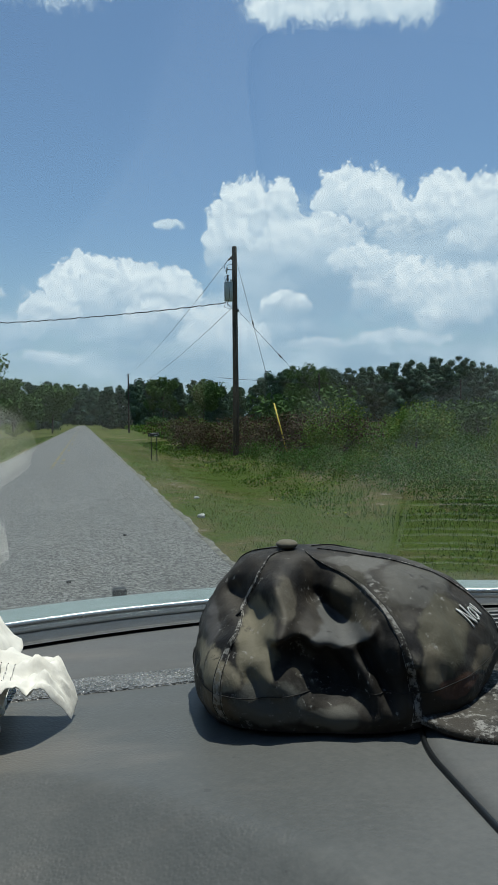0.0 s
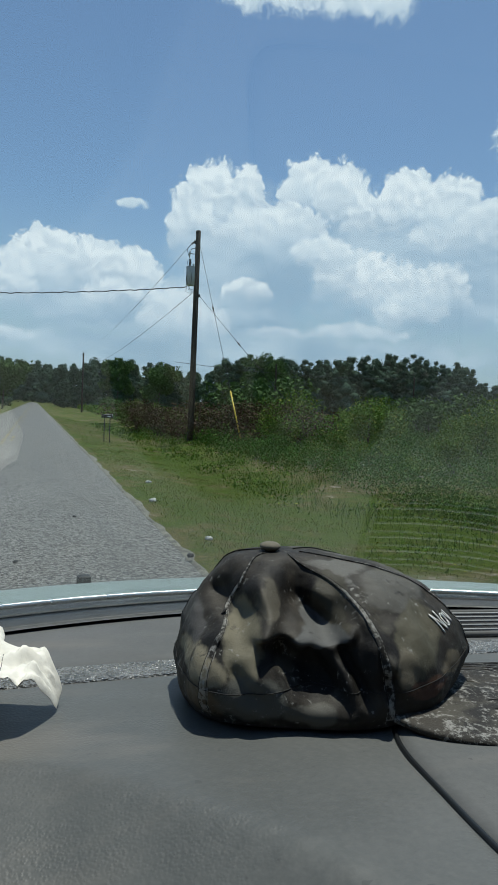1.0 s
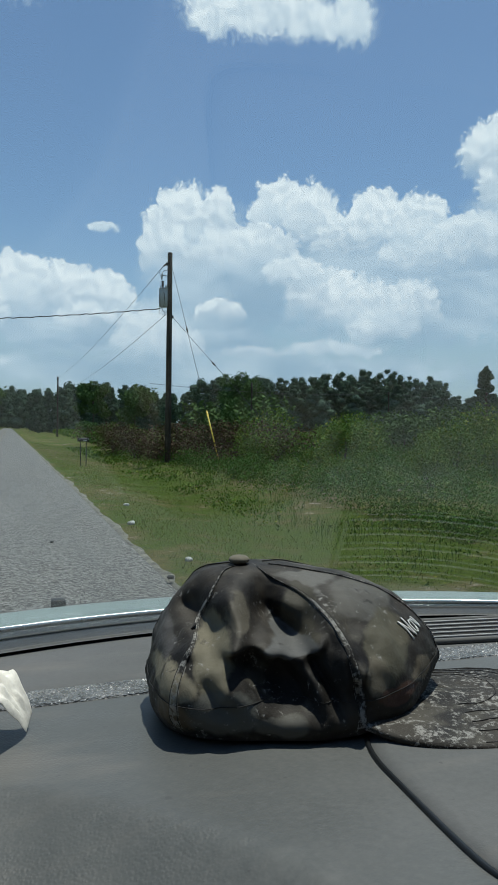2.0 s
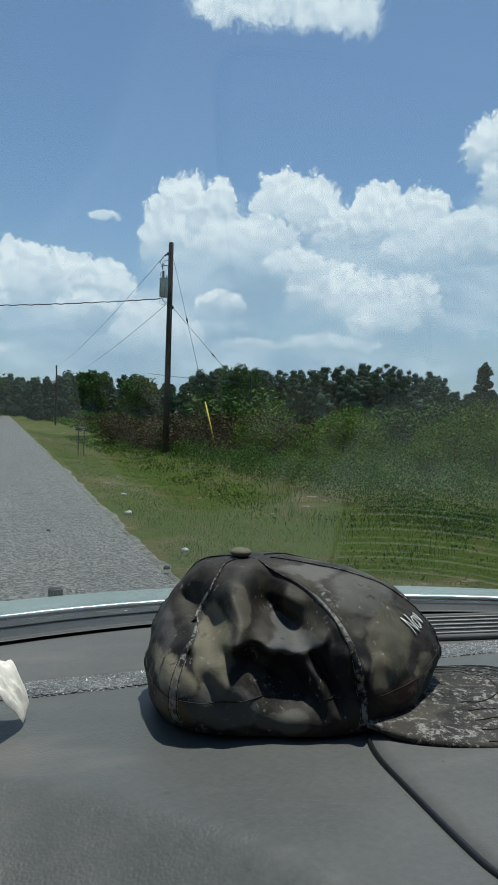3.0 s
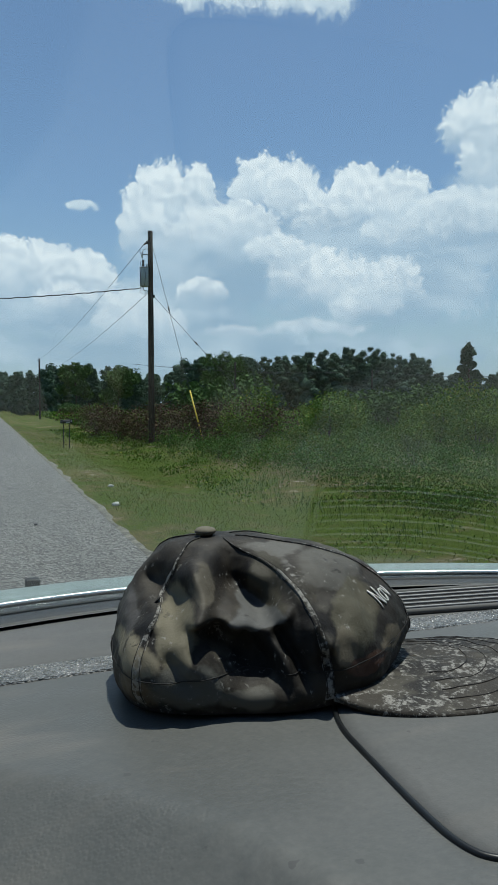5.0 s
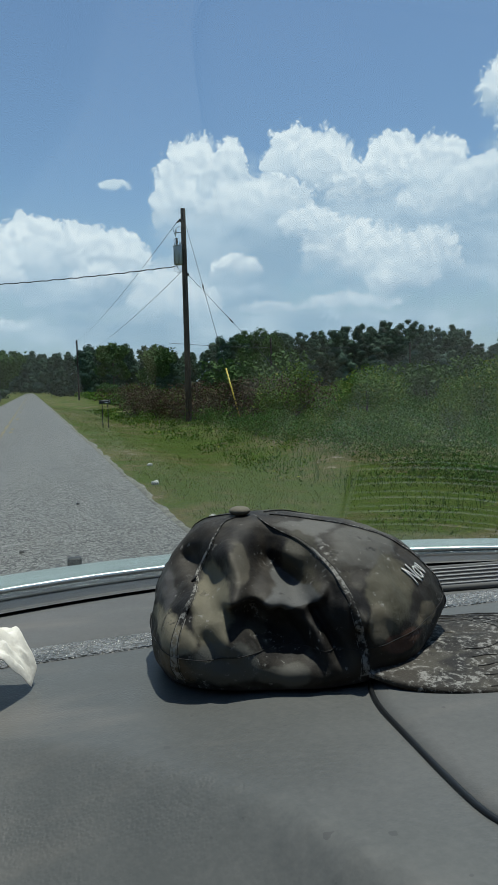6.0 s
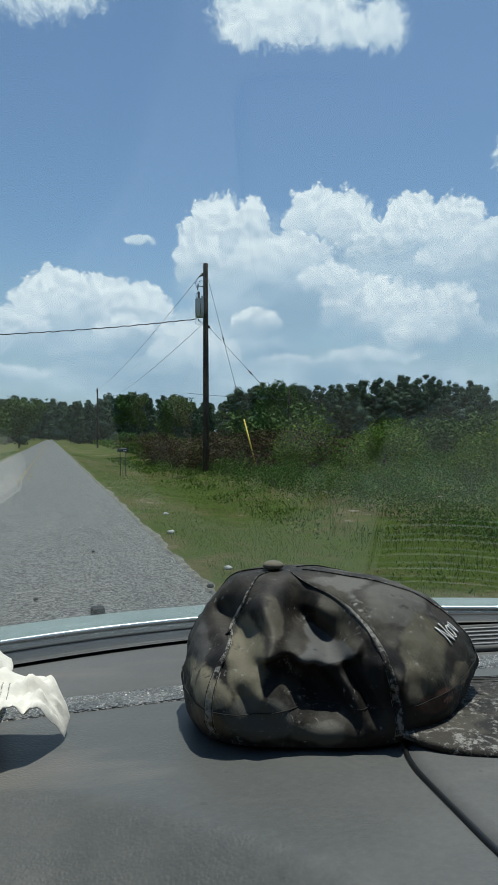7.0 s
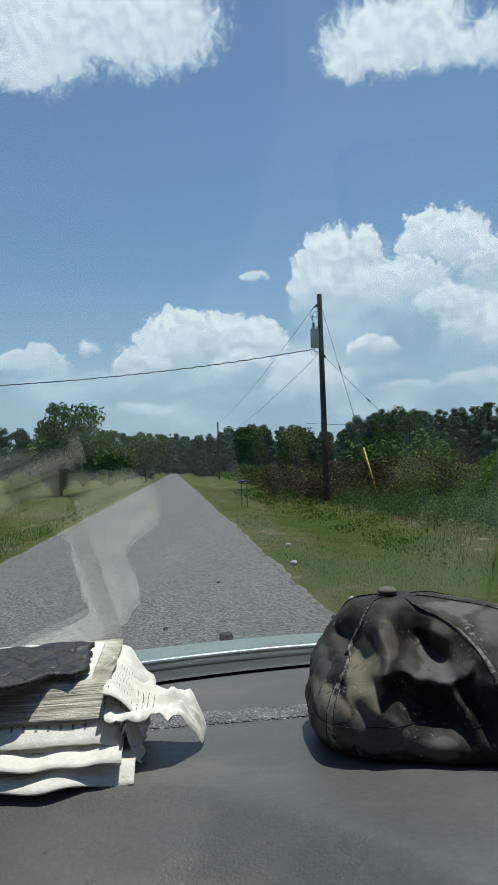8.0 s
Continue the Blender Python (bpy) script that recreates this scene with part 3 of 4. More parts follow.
def tree_parts(height, spread_, kind):
    """Trunk and limbs as a bmesh, crown leaves as vertices and faces; the foot is at the origin."""
    bm = bmesh.new()
    lean = rng.normal(size=2) * 0.03 * height
    top = 0.93 * height if kind == "pine" else 0.7 * height
    spine = [(lean[0] * k / 6, lean[1] * k / 6, top * k / 6) for k in range(7)]
    r0 = 0.016 * height + 0.03
    tube(spine, [r0 * (1 - 0.13 * k) for k in range(7)], 8, bm)
    pts = []
    count = 13 if kind == "pine" else 15
    for k in range(count):
        a = rng.uniform(0, 2 * math.pi)
        if kind == "pine":
            h = height * (0.5 + 0.45 * k / count)
            reach = spread_ * (1.05 - 0.75 * k / count) * rng.uniform(0.5, 1.0)
            size = spread_ * rng.uniform(0.32, 0.5)
            rad = (size, size, size * 0.62)
        else:
            h = height * rng.uniform(0.35, 0.88)
            reach = spread_ * rng.uniform(0.25, 0.85) * (1.1 - 0.6 * abs(h / height - 0.55))
            size = spread_ * rng.uniform(0.30, 0.48)
            rad = (size, size, size * 0.8)
        c = np.array([math.cos(a) * reach + lean[0] * h / height, math.sin(a) * reach + lean[1] * h / height, h])
        foot = Vector((lean[0] * h / height, lean[1] * h / height, min(top, h * 0.8)))
        tube([foot, foot.lerp(Vector(c), 0.55) + Vector((0, 0, 0.03 * height)), c], [r0 * 0.35, r0 * 0.22, r0 * 0.06], 5, bm)
        pts.append(clump(400, c, rad, 0.35))
    pts.append(clump(200, (lean[0], lean[1], height * 0.93), (spread_ * 0.3, spread_ * 0.3, height * 0.08)))
    return bm, np.concatenate(pts)


def make_tree(height, spread_, kind, leaf, label, at, group=""):
    t = thing("pine_tree" if kind == "pine" else "tree", label, "tree", group, at=at)
    bm, pts = tree_parts(height, spread_, kind)
    part("trunk", bm, TRUNK, t)
    v, f = leaf_quads(pts, leaf)
    part_np("crown", v, f, PINE_LEAF if kind == "pine" else TREE_LEAF, t)
    return t


# Skyline of the far woods: bearing from the road's line and height over the horizon, in degrees.
SKYLINE = [(-38.8, 4.5), (-12.8, 4.0), (-7.8, 3.6), (-4.4, 3.2), (-2.7, 3.6), (-0.1, 2.9), (3.2, 3.1), (5.7, 3.6), (8.9, 3.7), (11.2, 3.2), (13.6, 3.2),
           (15.7, 4.2), (17.4, 4.8), (20.2, 4.2), (23.0, 4.3), (26.7, 4.9), (29.4, 5.1), (32.0, 4.9), (34.2, 4.3), (35.2, 2.9), (41.2, 2.9), (61.2, 3.5)]


def lumps(centres, radii):
    """Uneven rounded clumps of foliage, one for each centre, as vertices and faces."""
    bm = bmesh.new()
    bmesh.ops.create_icosphere(bm, subdivisions=1, radius=1)
    unit = np.array([v.co[:] for v in bm.verts])
    tri = np.array([[v.index for v in f.verts] for f in bm.faces])
    bm.free()
    n, k = len(centres), len(unit)
    shift = rng.uniform(0, 6.28, (n, 1, 3))
    r = 1 + 0.20 * np.sin(5 * unit[None] + shift).sum(2) / 1.6 + rng.normal(0, 0.09, (n, k))
    v = centres[:, None, :] + unit[None] * r[:, :, None] * radii[:, None, :]
    return v.reshape(-1, 3), (tri[None] + k * np.arange(n)[:, None, None]).reshape(-1, 3)


def far_woods():
    mids, sizes, pts = [], [], []
    a = -38.0
    while a < 58:
        el = np.interp(a, [s[0] for s in SKYLINE], [s[1] for s in SKYLINE])
        base = 300 if a > 13.5 else 420 if abs(a) < 2.0 else 190
        for row in range(3):
            dist = base * (1 + 0.14 * row) * rng.uniform(0.95, 1.05)
            h = 1.6 + dist * math.tan(radians(el)) * rng.uniform(0.78, 1.03)
            aa = radians(a + rng.normal() * 0.4)
            x, y = dist * math.sin(aa), dist * math.cos(aa)
            wide = rng.uniform(0.14, 0.22) * h + 0.8
            for k in range(14):
                t = k / 13
                w = wide * (0.60 - 0.30 * t * t) * rng.uniform(0.6, 1.2)
                spot = (x + rng.normal() * wide * 0.5 * (1.1 - 0.8 * t), y + rng.normal() * wide * 0.5, h * (0.10 + 0.84 * t))
                mids.append(spot), sizes.append((w, w, w * rng.uniform(0.6, 0.85)))
                pts.append(clump(110, spot, (w * 1.15, w * 1.15, w * 0.95), 0.78))
        a += math.degrees(0.72 * (0.2 * 16 + 1.0) / base) * (1.0 if a > 13.5 else 1.2)
    v, f = lumps(np.array(mids), np.array(sizes))
    woods = tagged(part_np("far_woods", v, f, CANOPY, smooth=True), "dark green mixed woodland closing the far side of the field", "woods", kind="stuff")
    v, f = leaf_quads(np.concatenate(pts), 0.34)
    part_np("sprays", v, f, PINE_LEAF, woods)


far_woods()


def polar(az, d, z=None):
    x, y = d * math.sin(radians(az)), d * math.cos(radians(az))
    return pose(x, y, ground_z(x, y) if z is None else z)


make_tree(28, 4.2, "pine", 0.55, "tall lone pine with a tufted dark crown", polar(38.5, 290))
for az, d, h, w in ((-9.2, 60, 7.8, 3.6), (-5.4, 95, 7.6, 4.2), (-2.4, 130, 8.8, 4.6), (6.5, 150, 11.5, 3.6), (9.8, 160, 11.5, 5.0), (18.7, 210, 19, 7.0)):
    make_tree(h, w, "oak", 0.11 + 0.0011 * d, "broad dark green oak at the edge of the field", polar(az, d), "roadside trees")


def shrub(kind, r, h, n, leaf, mat, label):
    s = thing("bramble_thicket" if kind == "bramble" else "shrub", label, "bush", "bushes in the field")
    bm = bmesh.new()
    pts = []
    for k in range(9):
        a, q = rng.uniform(0, 2 * math.pi), rng.uniform(0.1, 0.75) * r
        c = (q * math.cos(a), q * math.sin(a), h * rng.uniform(0.25, 0.8))
        tube([(0.15 * c[0], 0.15 * c[1], 0), (0.6 * c[0], 0.6 * c[1], 0.6 * c[2]), c, (c[0] * 1.2, c[1] * 1.2, min(h, c[2] * 1.3))], [0.03, 0.02, 0.012, 0.005], 5, bm)
        pts.append(clump(n // 9, c, (r * 0.42, r * 0.42, h * 0.27), 0.3))
    part("stems", bm, TRUNK, s)
    v, f = leaf_quads(np.concatenate(pts), leaf, 0.7)
    part_np("foliage", v, f, mat, s)
    return s


KINDS = [shrub("shrub", 1.5, 2.0, 3400, 0.055, SHRUB, "leafy bright green shrub among tall weeds"), shrub("shrub", 2.2, 2.6, 4400, 0.065, SHRUB, "wide light green shrub in the overgrown field"),
         shrub("shrub", 1.1, 1.6, 2400, 0.045, WEEDS, "low fresh green sapling clump in the field"), shrub("shrub", 3.0, 3.4, 3600, 0.14, TREE_LEAF, "dark green thicket standing in the field")]
BRAMBLES = [shrub("bramble", 2.0, 1.7, 3000, 0.06, BRAMBLE, "brown withered bramble heap with a few green leaves"), shrub("bramble", 2.6, 2.1, 3600, 0.065, BRAMBLE, "tall tangle of dead brown vines beside the pole")]
spots = [(0, 10.6, 20.5), (2, 8.4, 23.5), (1, 12.6, 24.5), (0, 9.4, 29), (2, 14.2, 19.5), (1, 17.5, 24), (0, 12.5, 33), (2, 7.9, 41), (1, 21, 27), (3, 24, 38), (0, 15.6, 29),
         (2, 8.2, 17.2), (0, 9.6, 16.4), (2, 11.4, 15.2), (1, 12.6, 18.6), (0, 8.7, 20.4), (2, 10.4, 18.4), (0, 14.6, 16.6), (1, 16.4, 20.2), (2, 7.4, 22.6), (0, 12.2, 21.6), (2, 13.4, 14.4), (0, 18.4, 17.4)]
while len(spots) < 125:
    y = rng.uniform(26, 150)
    x = rng.uniform(7.5 + 0.03 * y, 12 + y * 0.85)
    spots.append((int(rng.choice([0, 1, 2, 3], p=[0.36, 0.34, 0.25, 0.05] if y < 70 else [0.2, 0.55, 0.1, 0.15])), x, y))
for k in range(16):
    y = 36 + 8 * k
    spots.append((int(rng.choice([0, 1])), -8.5 - rng.uniform(0, 5), y))
used = set()
for k, x, y in spots:
    s = rng.uniform(0.55, 0.85) if y < 24 else rng.uniform(0.7, 1.1)
    m = pose(x, y, ground_z(x, y) - 0.05, 0, 0, rng.uniform(0, 360)) @ Matrix.Diagonal((s, s, s * rng.uniform(0.85, 1.15), 1))
    if k not in used:
        used.add(k)
        KINDS[k].matrix_basis = m
    else:
        copy_thing(KINDS[k], m)
for k, (x, y) in enumerate(((7.6, 33.5), (9.6, 31.5), (6.9, 39.0), (8.8, 36.5), (11.8, 34.0), (6.4, 45.0), (8.4, 50.0), (10.4, 28.0))):
    m = pose(x, y, ground_z(x, y) - 0.05, 0, 0, rng.uniform(0, 360))
    if k < 2:
        BRAMBLES[k].matrix_basis = m
    else:
        copy_thing(BRAMBLES[k % 2], m)


def blades(name, xy, height, width, mat, label, lean=0.35):
    """Grass: each blade a bent, pointed strip."""
    n = len(xy)
    z = np.array([ground_z(x, y) for x, y in xy]) - 0.01
    p = np.column_stack([xy, z])
    a = rng.uniform(0, 2 * math.pi, n)
    side = np.column_stack([np.cos(a), np.sin(a), 0 * a])
    h = (height * rng.uniform(0.45, 1.25, n))[:, None]
    bend = rng.normal(size=(n, 3)) * (1, 1, 0) * lean * h
    w = (width * rng.uniform(0.6, 1.4, n))[:, None] * side
    up = np.array([[0, 0, 1.0]])
    v = np.stack([p - w, p + w, p + 0.55 * h * up + 0.3 * bend + 0.8 * w, p + 0.55 * h * up + 0.3 * bend - 0.8 * w, p + h * up + bend], 1).reshape(-1, 3)
    k = 5 * np.arange(n)[:, None]
    me = bpy.data.meshes.new(name)
    me.from_pydata(v.tolist(), [], (k + [[0, 1, 2, 3]]).tolist() + (k + [[3, 2, 4]]).tolist())
    tagged(finish(new(name, me), mat, False), label, "grass", kind="stuff")


def patchy(n, x0, x1, y0, y1, power, keep, scale, shift=0.0):
    """Random places, denser near the car, thinned where a slow noise is low."""
    x = rng.uniform(x0, x1, n)
    y = y0 + (y1 - y0) * rng.uniform(0, 1, n) ** power
    ok = [noise.noise(Vector((a * scale, b * scale, shift))) > keep + rng.normal() * 0.15 for a, b in zip(x, y)]
    return np.column_stack([x, y])[ok]


blades("verge_grass", patchy(70000, 1.85, 8.0, 2.5, 70, 1.7, -0.22, 0.7), 0.055, 0.004, GRASS, "short patchy verge grass, partly dry")
blades("verge_grass_left", patchy(26000, -9.5, -3.5, 4, 90, 1.5, -0.45, 0.7), 0.10, 0.008, WEEDS, "short green grass along the far verge")
blades("ditch_weeds", patchy(13000, 5.0, 12.0, 8, 50, 1.2, 0.0, 0.5, 4.0), 0.26, 0.004, WEEDS, "knee-high green weeds at the edge of the mown verge")


def leafy(name, xy, height, size, mat, label):
    """Tangled weeds: small leaves filling a layer over the ground, higher in clumps."""
    lift = np.array([0.55 + 0.55 * noise.noise(Vector((x * 0.35, y * 0.35, 8.0))) + 0.25 * noise.noise(Vector((x * 1.3, y * 1.3, 2.0))) for x, y in xy])
    z = np.array([ground_z(x, y) for x, y in xy]) + height * np.clip(lift, 0.15, 1.3) * rng.uniform(0, 1, len(xy)) ** 0.7
    v, f = leaf_quads(np.column_stack([xy, z]), (size + 0.0012 * xy[:, 1])[:, None], 1.6)
    tagged(part_np(name, v, f, mat), label, "weeds", kind="stuff")


def field(n, y0, y1, x0):
    fy = y0 + (y1 - y0) * rng.uniform(0, 1, n) ** 1.4
    return np.column_stack([x0 + 0.02 * fy + (5 + 0.95 * fy) * rng.uniform(0, 1, n) ** 1.3, fy])


leafy("field_weeds", field(260000, 9, 80, 6.6), 1.0, 0.011, WEEDS, "tall green weeds filling the overgrown field")
leafy("far_field_weeds", field(50000, 60, 190, 7.0), 1.6, 0.05, SHRUB, "distant light green scrub reaching to the woods")
leafy("verge_clumps", patchy(14000, 4.4, 7.5, 5, 60, 1.2, 0.05, 0.5, 11.0), 0.30, 0.016, SHRUB, "low leafy clumps along the ditch")

# ---------------------------------------------------------------- roadside things
POLE = (7.2, 32.3)


def sag(a, b, drop, n=24):
    a, b = Vector(a), Vector(b)
    return [a.lerp(b, k / n) - Vector((0, 0, 4 * drop * (k / n) * (1 - k / n))) for k in range(n + 1)]


def utility_pole(x, y, height, dressed):
    g = ground_z(x, y)
    p = thing("utility_pole", "dark weathered wooden utility pole carrying a grey transformer" if dressed else "distant dark wooden utility pole beside the road", "utility pole", at=pose(x, y, g))
    part("shaft", tube([(0, 0, -0.3), (0, 0, 0.4 * height), (0, 0, 0.8 * height), (0, 0, height - 0.02), (0, 0, height)], [0.155, 0.14, 0.125, 0.115, 0.095], 16), POLE_WOOD, p)
    if not dressed:
        part("insulator", tube([(-0.12, 0, height - 0.4), (-0.3, 0, height - 0.32)], [0.05, 0.04], 8), BROWN_GLAZE, p)
        return p
    h = height
    part("bracket", box(-0.20, -0.03, h - 0.62, -0.10, 0.03, h - 0.48, 0.006), BLACK_STEEL, p)
    part("insulator", tube([(-0.18, 0.02, h - 0.56), (-0.24, 0.03, h - 0.60), (-0.30, 0.05, h - 0.66)], [0.035, 0.05, 0.03], 10), BROWN_GLAZE, p)
    can = part("transformer", tube([(-0.32, -0.08, h - 2.62), (-0.32, -0.08, h - 2.60), (-0.32, -0.08, h - 1.80), (-0.32, -0.08, h - 1.78)], [0.19, 0.205, 0.205, 0.20], 24), GALVANISED, p, "grey steel transformer can")
    part("lid", tube([(-0.32, -0.08, h - 1.78), (-0.32, -0.08, h - 1.75), (-0.32, -0.08, h - 1.71)], [0.22, 0.22, 0.12], 24), GALVANISED, can)
    part("bushing", tube([(-0.36, -0.08, h - 1.72 + 0.03 * k) for k in range(12)], [0.045 if k % 2 else 0.065 for k in range(12)], 12), BROWN_GLAZE, can)
    part("bushing", tube([(-0.20, -0.10, h - 1.80 + 0.025 * k) for k in range(9)], [0.03 if k % 2 else 0.05 for k in range(9)], 12), GALVANISED, can)
    part("mounting_bracket", box(-0.16, -0.05, h - 2.5, -0.10, 0.05, h - 1.85, 0.008), BLACK_STEEL, p)
    part("fuse_cutout", tube([(-0.40, -0.05, h - 1.32), (-0.39, -0.05, h - 1.1), (-0.36, -0.05, h - 0.95)], [0.03, 0.045, 0.025], 10), GALVANISED, p)
    part("arm", tube([(-0.1, -0.03, h - 1.12), (-0.38, -0.05, h - 1.12)], 0.018, 6), BLACK_STEEL, p)
    for pts in ([(-0.36, -0.08, h - 1.38), (-0.5, -0.1, h - 1.5), (-0.47, -0.1, h - 1.7), (-0.38, -0.08, h - 1.75)], [(-0.36, -0.05, h - 0.95), (-0.25, -0.05, h - 0.86), (-0.05, -0.13, h - 0.9)],
                [(-0.5, -0.15, h - 1.95), (-0.54, -0.2, h - 2.4), (-0.4, -0.2, h - 2.75), (-0.25, -0.1, h - 2.9)], [(-0.3, -0.28, h - 2.0), (-0.33, -0.3, h - 2.5), (-0.42, -0.2, h - 2.85), (-0.2, -0.1, h - 2.8)],
                [(-0.45, 0.05, h - 2.72), (-0.52, 0.0, h - 2.9), (-0.3, -0.1, h - 3.0), (-0.12, -0.1, h - 2.78)], [(-0.30, 0.03, h - 0.64), (-0.48, 0.1, h - 0.95), (-0.40, -0.02, h - 1.3)]):
        part("jumper_wire", tube(pts, 0.012, 6), CABLE, p)
    part("clevis", box(0.10, -0.06, h - 3.12, 0.2, 0.02, h - 2.98, 0.01), BLACK_STEEL, p)
    part("ground_wire", tube([(0.02, -0.15, 0.2), (0.02, -0.128, h - 2.9)], 0.008, 5), CABLE, p)
    return p


POLE_H = 10.1
utility_pole(*POLE, POLE_H, True)
FAR_POLE = (7.6, 118.0)
utility_pole(*FAR_POLE, 10.0, False)
px, py = POLE
pz = ground_z(px, py)


def wire(name, pts, r, label, sides=6, mat=None):
    ob = part(name, tube(pts, r, sides), mat or CABLE)
    return tagged(ob, label, "cable", "overhead wires")


wire("power_line", sag((px - 0.30, py + 0.05, pz + POLE_H - 0.64), (FAR_POLE[0] - 0.3, FAR_POLE[1], ground_z(*FAR_POLE) + 9.7), 0.7), 0.011, "thin bare primary power line strung pole to pole")
for k, (x, y) in enumerate(((34.0, 96.0), (62.0, 104.0), (96.0, 112.0))):
    utility_pole(x, y, 8.6, False)
wire("power_line", sag((18.0, 92.0, 7.6), (62.0, 104.0, 8.1), 0.7), 0.03, "thin line along the far side of the field")
wire("power_line", sag((62.0, 104.0, 8.1), (96.0, 112.0, 8.1), 0.5), 0.03, "thin line along the far side of the field")
wire("power_line", sag((px - 0.12, py + 0.1, pz + POLE_H - 2.9), (FAR_POLE[0], FAR_POLE[1], ground_z(*FAR_POLE) + 7.6), 0.8), 0.011, "thin neutral line below the primary line")
service = [p + Vector((0, 0.02 * math.sin(2.4 * k), 0.02 * math.cos(2.4 * k))) for k, p in enumerate(sag((px - 0.45, py - 0.05, pz + POLE_H - 2.7), (-17.0, py + 3.2, 6.2), 0.55, 90))]
wire("service_drop", service, 0.024, "twisted black service cable crossing over the road")
utility_pole(-17.0, py + 3.2, 7.0, False)

guy_a, guy_b = Vector((px + 0.12, py, pz + POLE_H - 0.75)), Vector((px + 0.15, py - 0.02, pz + POLE_H - 3.05))
foot_a, foot_b = Vector((px + 1.55, py - 3.6, ground_z(px + 1.55, py - 3.6))), Vector((px + 5.2, py - 4.6, ground_z(px + 5.2, py - 4.6)))
for name, top, foot in (("guy_wire", guy_a, foot_a), ("guy_wire", guy_b, foot_b)):
    g = thing(name, "taut steel guy wire with a yellow guard at its foot" if foot is foot_a else "taut steel guy wire slanting down into the weeds", "cable", "guy wires")
    part("strand", tube([foot, foot.lerp(top, 0.5), top], 0.010, 6), CABLE, g)
    part("strain_insulator", tube([foot.lerp(top, 0.66), foot.lerp(top, 0.675), foot.lerp(top, 0.69)], [0.02, 0.045, 0.02], 8), BROWN_GLAZE, g)
    if foot is foot_a:
        part("guard", tube([foot, foot.lerp(top, 0.27)], 0.032, 10), GUARD_YELLOW, g, "yellow plastic guy guard")


def mailbox(x, y):
    g = ground_z(x, y)
    b = thing("mailbox", "small dark roadside mailbox on two thin posts", "mailbox", at=pose(x, y, g, 0, 0, 6))

    def arch(u, v):
        a = math.pi * u
        return (-0.24 + 0.48 * v, -0.085 * math.cos(a), 1.17 + 0.075 * math.sin(a))
    bm = grid(arch, 12, 4)
    bmesh.ops.holes_fill(bm, edges=[e for e in bm.edges if e.is_boundary])
    body = part("body", bm, BLACK_STEEL, b)
    part("base", box(-0.25, -0.09, 1.08, 0.25, 0.09, 1.17, 0.008), BLACK_STEEL, b)
    part("nameplate", box(-0.02, -0.096, 1.11, 0.14, -0.091, 1.15), GALVANISED, b, "small pale plate with an unreadable mark")
    part("flag", box(0.2, -0.1, 1.15, 0.215, -0.092, 1.24), GALVANISED, b)
    for sx in (-0.12, 0.13):
        part("post", box(sx - 0.016, -0.016, -0.2, sx + 0.016, 0.016, 1.08, 0.003), BLACK_STEEL, b)


mailbox(3.1, 31.0)
for k, (x, y, s) in enumerate(((1.95, 11.5, 0.07), (2.1, 8.2, 0.05), (2.35, 14.5, 0.06), (-0.15, 6.9, 0.03), (0.55, 9.6, 0.025), (1.6, 7.0, 0.04))):
    bm = bmesh.new()
    bmesh.ops.create_icosphere(bm, subdivisions=2, radius=s)
    for v in bm.verts:
        v.co *= 1 + 0.35 * noise.noise(v.co * (1.6 / s) + Vector((k, 0, 0)))
        v.co.z *= 0.6
    ob = part("roadside_stone", bm, STONE if s > 0.045 else BLACK_STEEL)
    ob.location = (x, y, (ground_z(x, y) if x > ROAD_R else 0.03) + 0.35 * s)
    tagged(ob, "pale loose stone lying by the road" if s > 0.045 else "small dark crumb of asphalt on the road", "stone", "loose stones")
# ---------------------------------------------------------------- the car


def car_thing(name, label, category, group="", kind=""):
    return thing(name, label, category, group, kind, at=CAR)


def base_y(x):
    """Rear edge of the hood, a shallow bow."""
    return 0.90 - 0.72 * (x - 0.22) ** 2


def glass_y(x):
    """Foot of the windscreen, where the dash shelf ends."""
    return base_y(x) - 0.150


def dash_z(y):
    return -0.155 - 0.09 * y


CREASE = [(-0.9, 0.43), (-0.13, 0.414), (-0.056, 0.40), (0.0, 0.377), (0.04, 0.347), (0.075, 0.309), (0.098, 0.28), (0.13, 0.20), (0.15, 0.05), (1.5, -0.6)]


def crease_y(x):
    return float(np.interp(x, [c[0] for c in CREASE], [c[1] for c in CREASE]))


SEAM = [(0.214, 0.395), (0.193, 0.350), (0.186, 0.300), (0.179, 0.245), (0.1775, 0.222), (0.182, 0.207), (0.200, 0.202), (0.26, 0.200)]
for _ in range(3):   # round the corners
    SEAM = [SEAM[0]] + [(a[0] * (1 - k) + b[0] * k, a[1] * (1 - k) + b[1] * k) for a, b in zip(SEAM, SEAM[1:]) for k in (0.25, 0.75)] + [SEAM[-1]]


def pad_z(x, y):
    z = dash_z(y)
    over = crease_y(x) - y
    if over > 0:
        z -= 0.34 * over * smooth(over, 0, 0.006) + 0.3 * over * over
    return z + 0.0004 * bump2(x, y, 14.0)


dashboard = car_thing("dashboard", "dusty grey grained vinyl dashboard under the windscreen", "dashboard")
RIB_A, RIB_B = 0.518, 0.560   # near and far side of the pebbled strip


part("pad", slab(lambda u, v: (-0.9 + 2.2 * u, -0.02 + (RIB_A + 0.024 - 0.10 * (2.2 * u - 1.05) ** 2) * v, pad_z(-0.9 + 2.2 * u, -0.02 + (RIB_A + 0.024 - 0.10 * (2.2 * u - 1.05) ** 2) * v)), 220, 170, 0.03), PAD, dashboard)


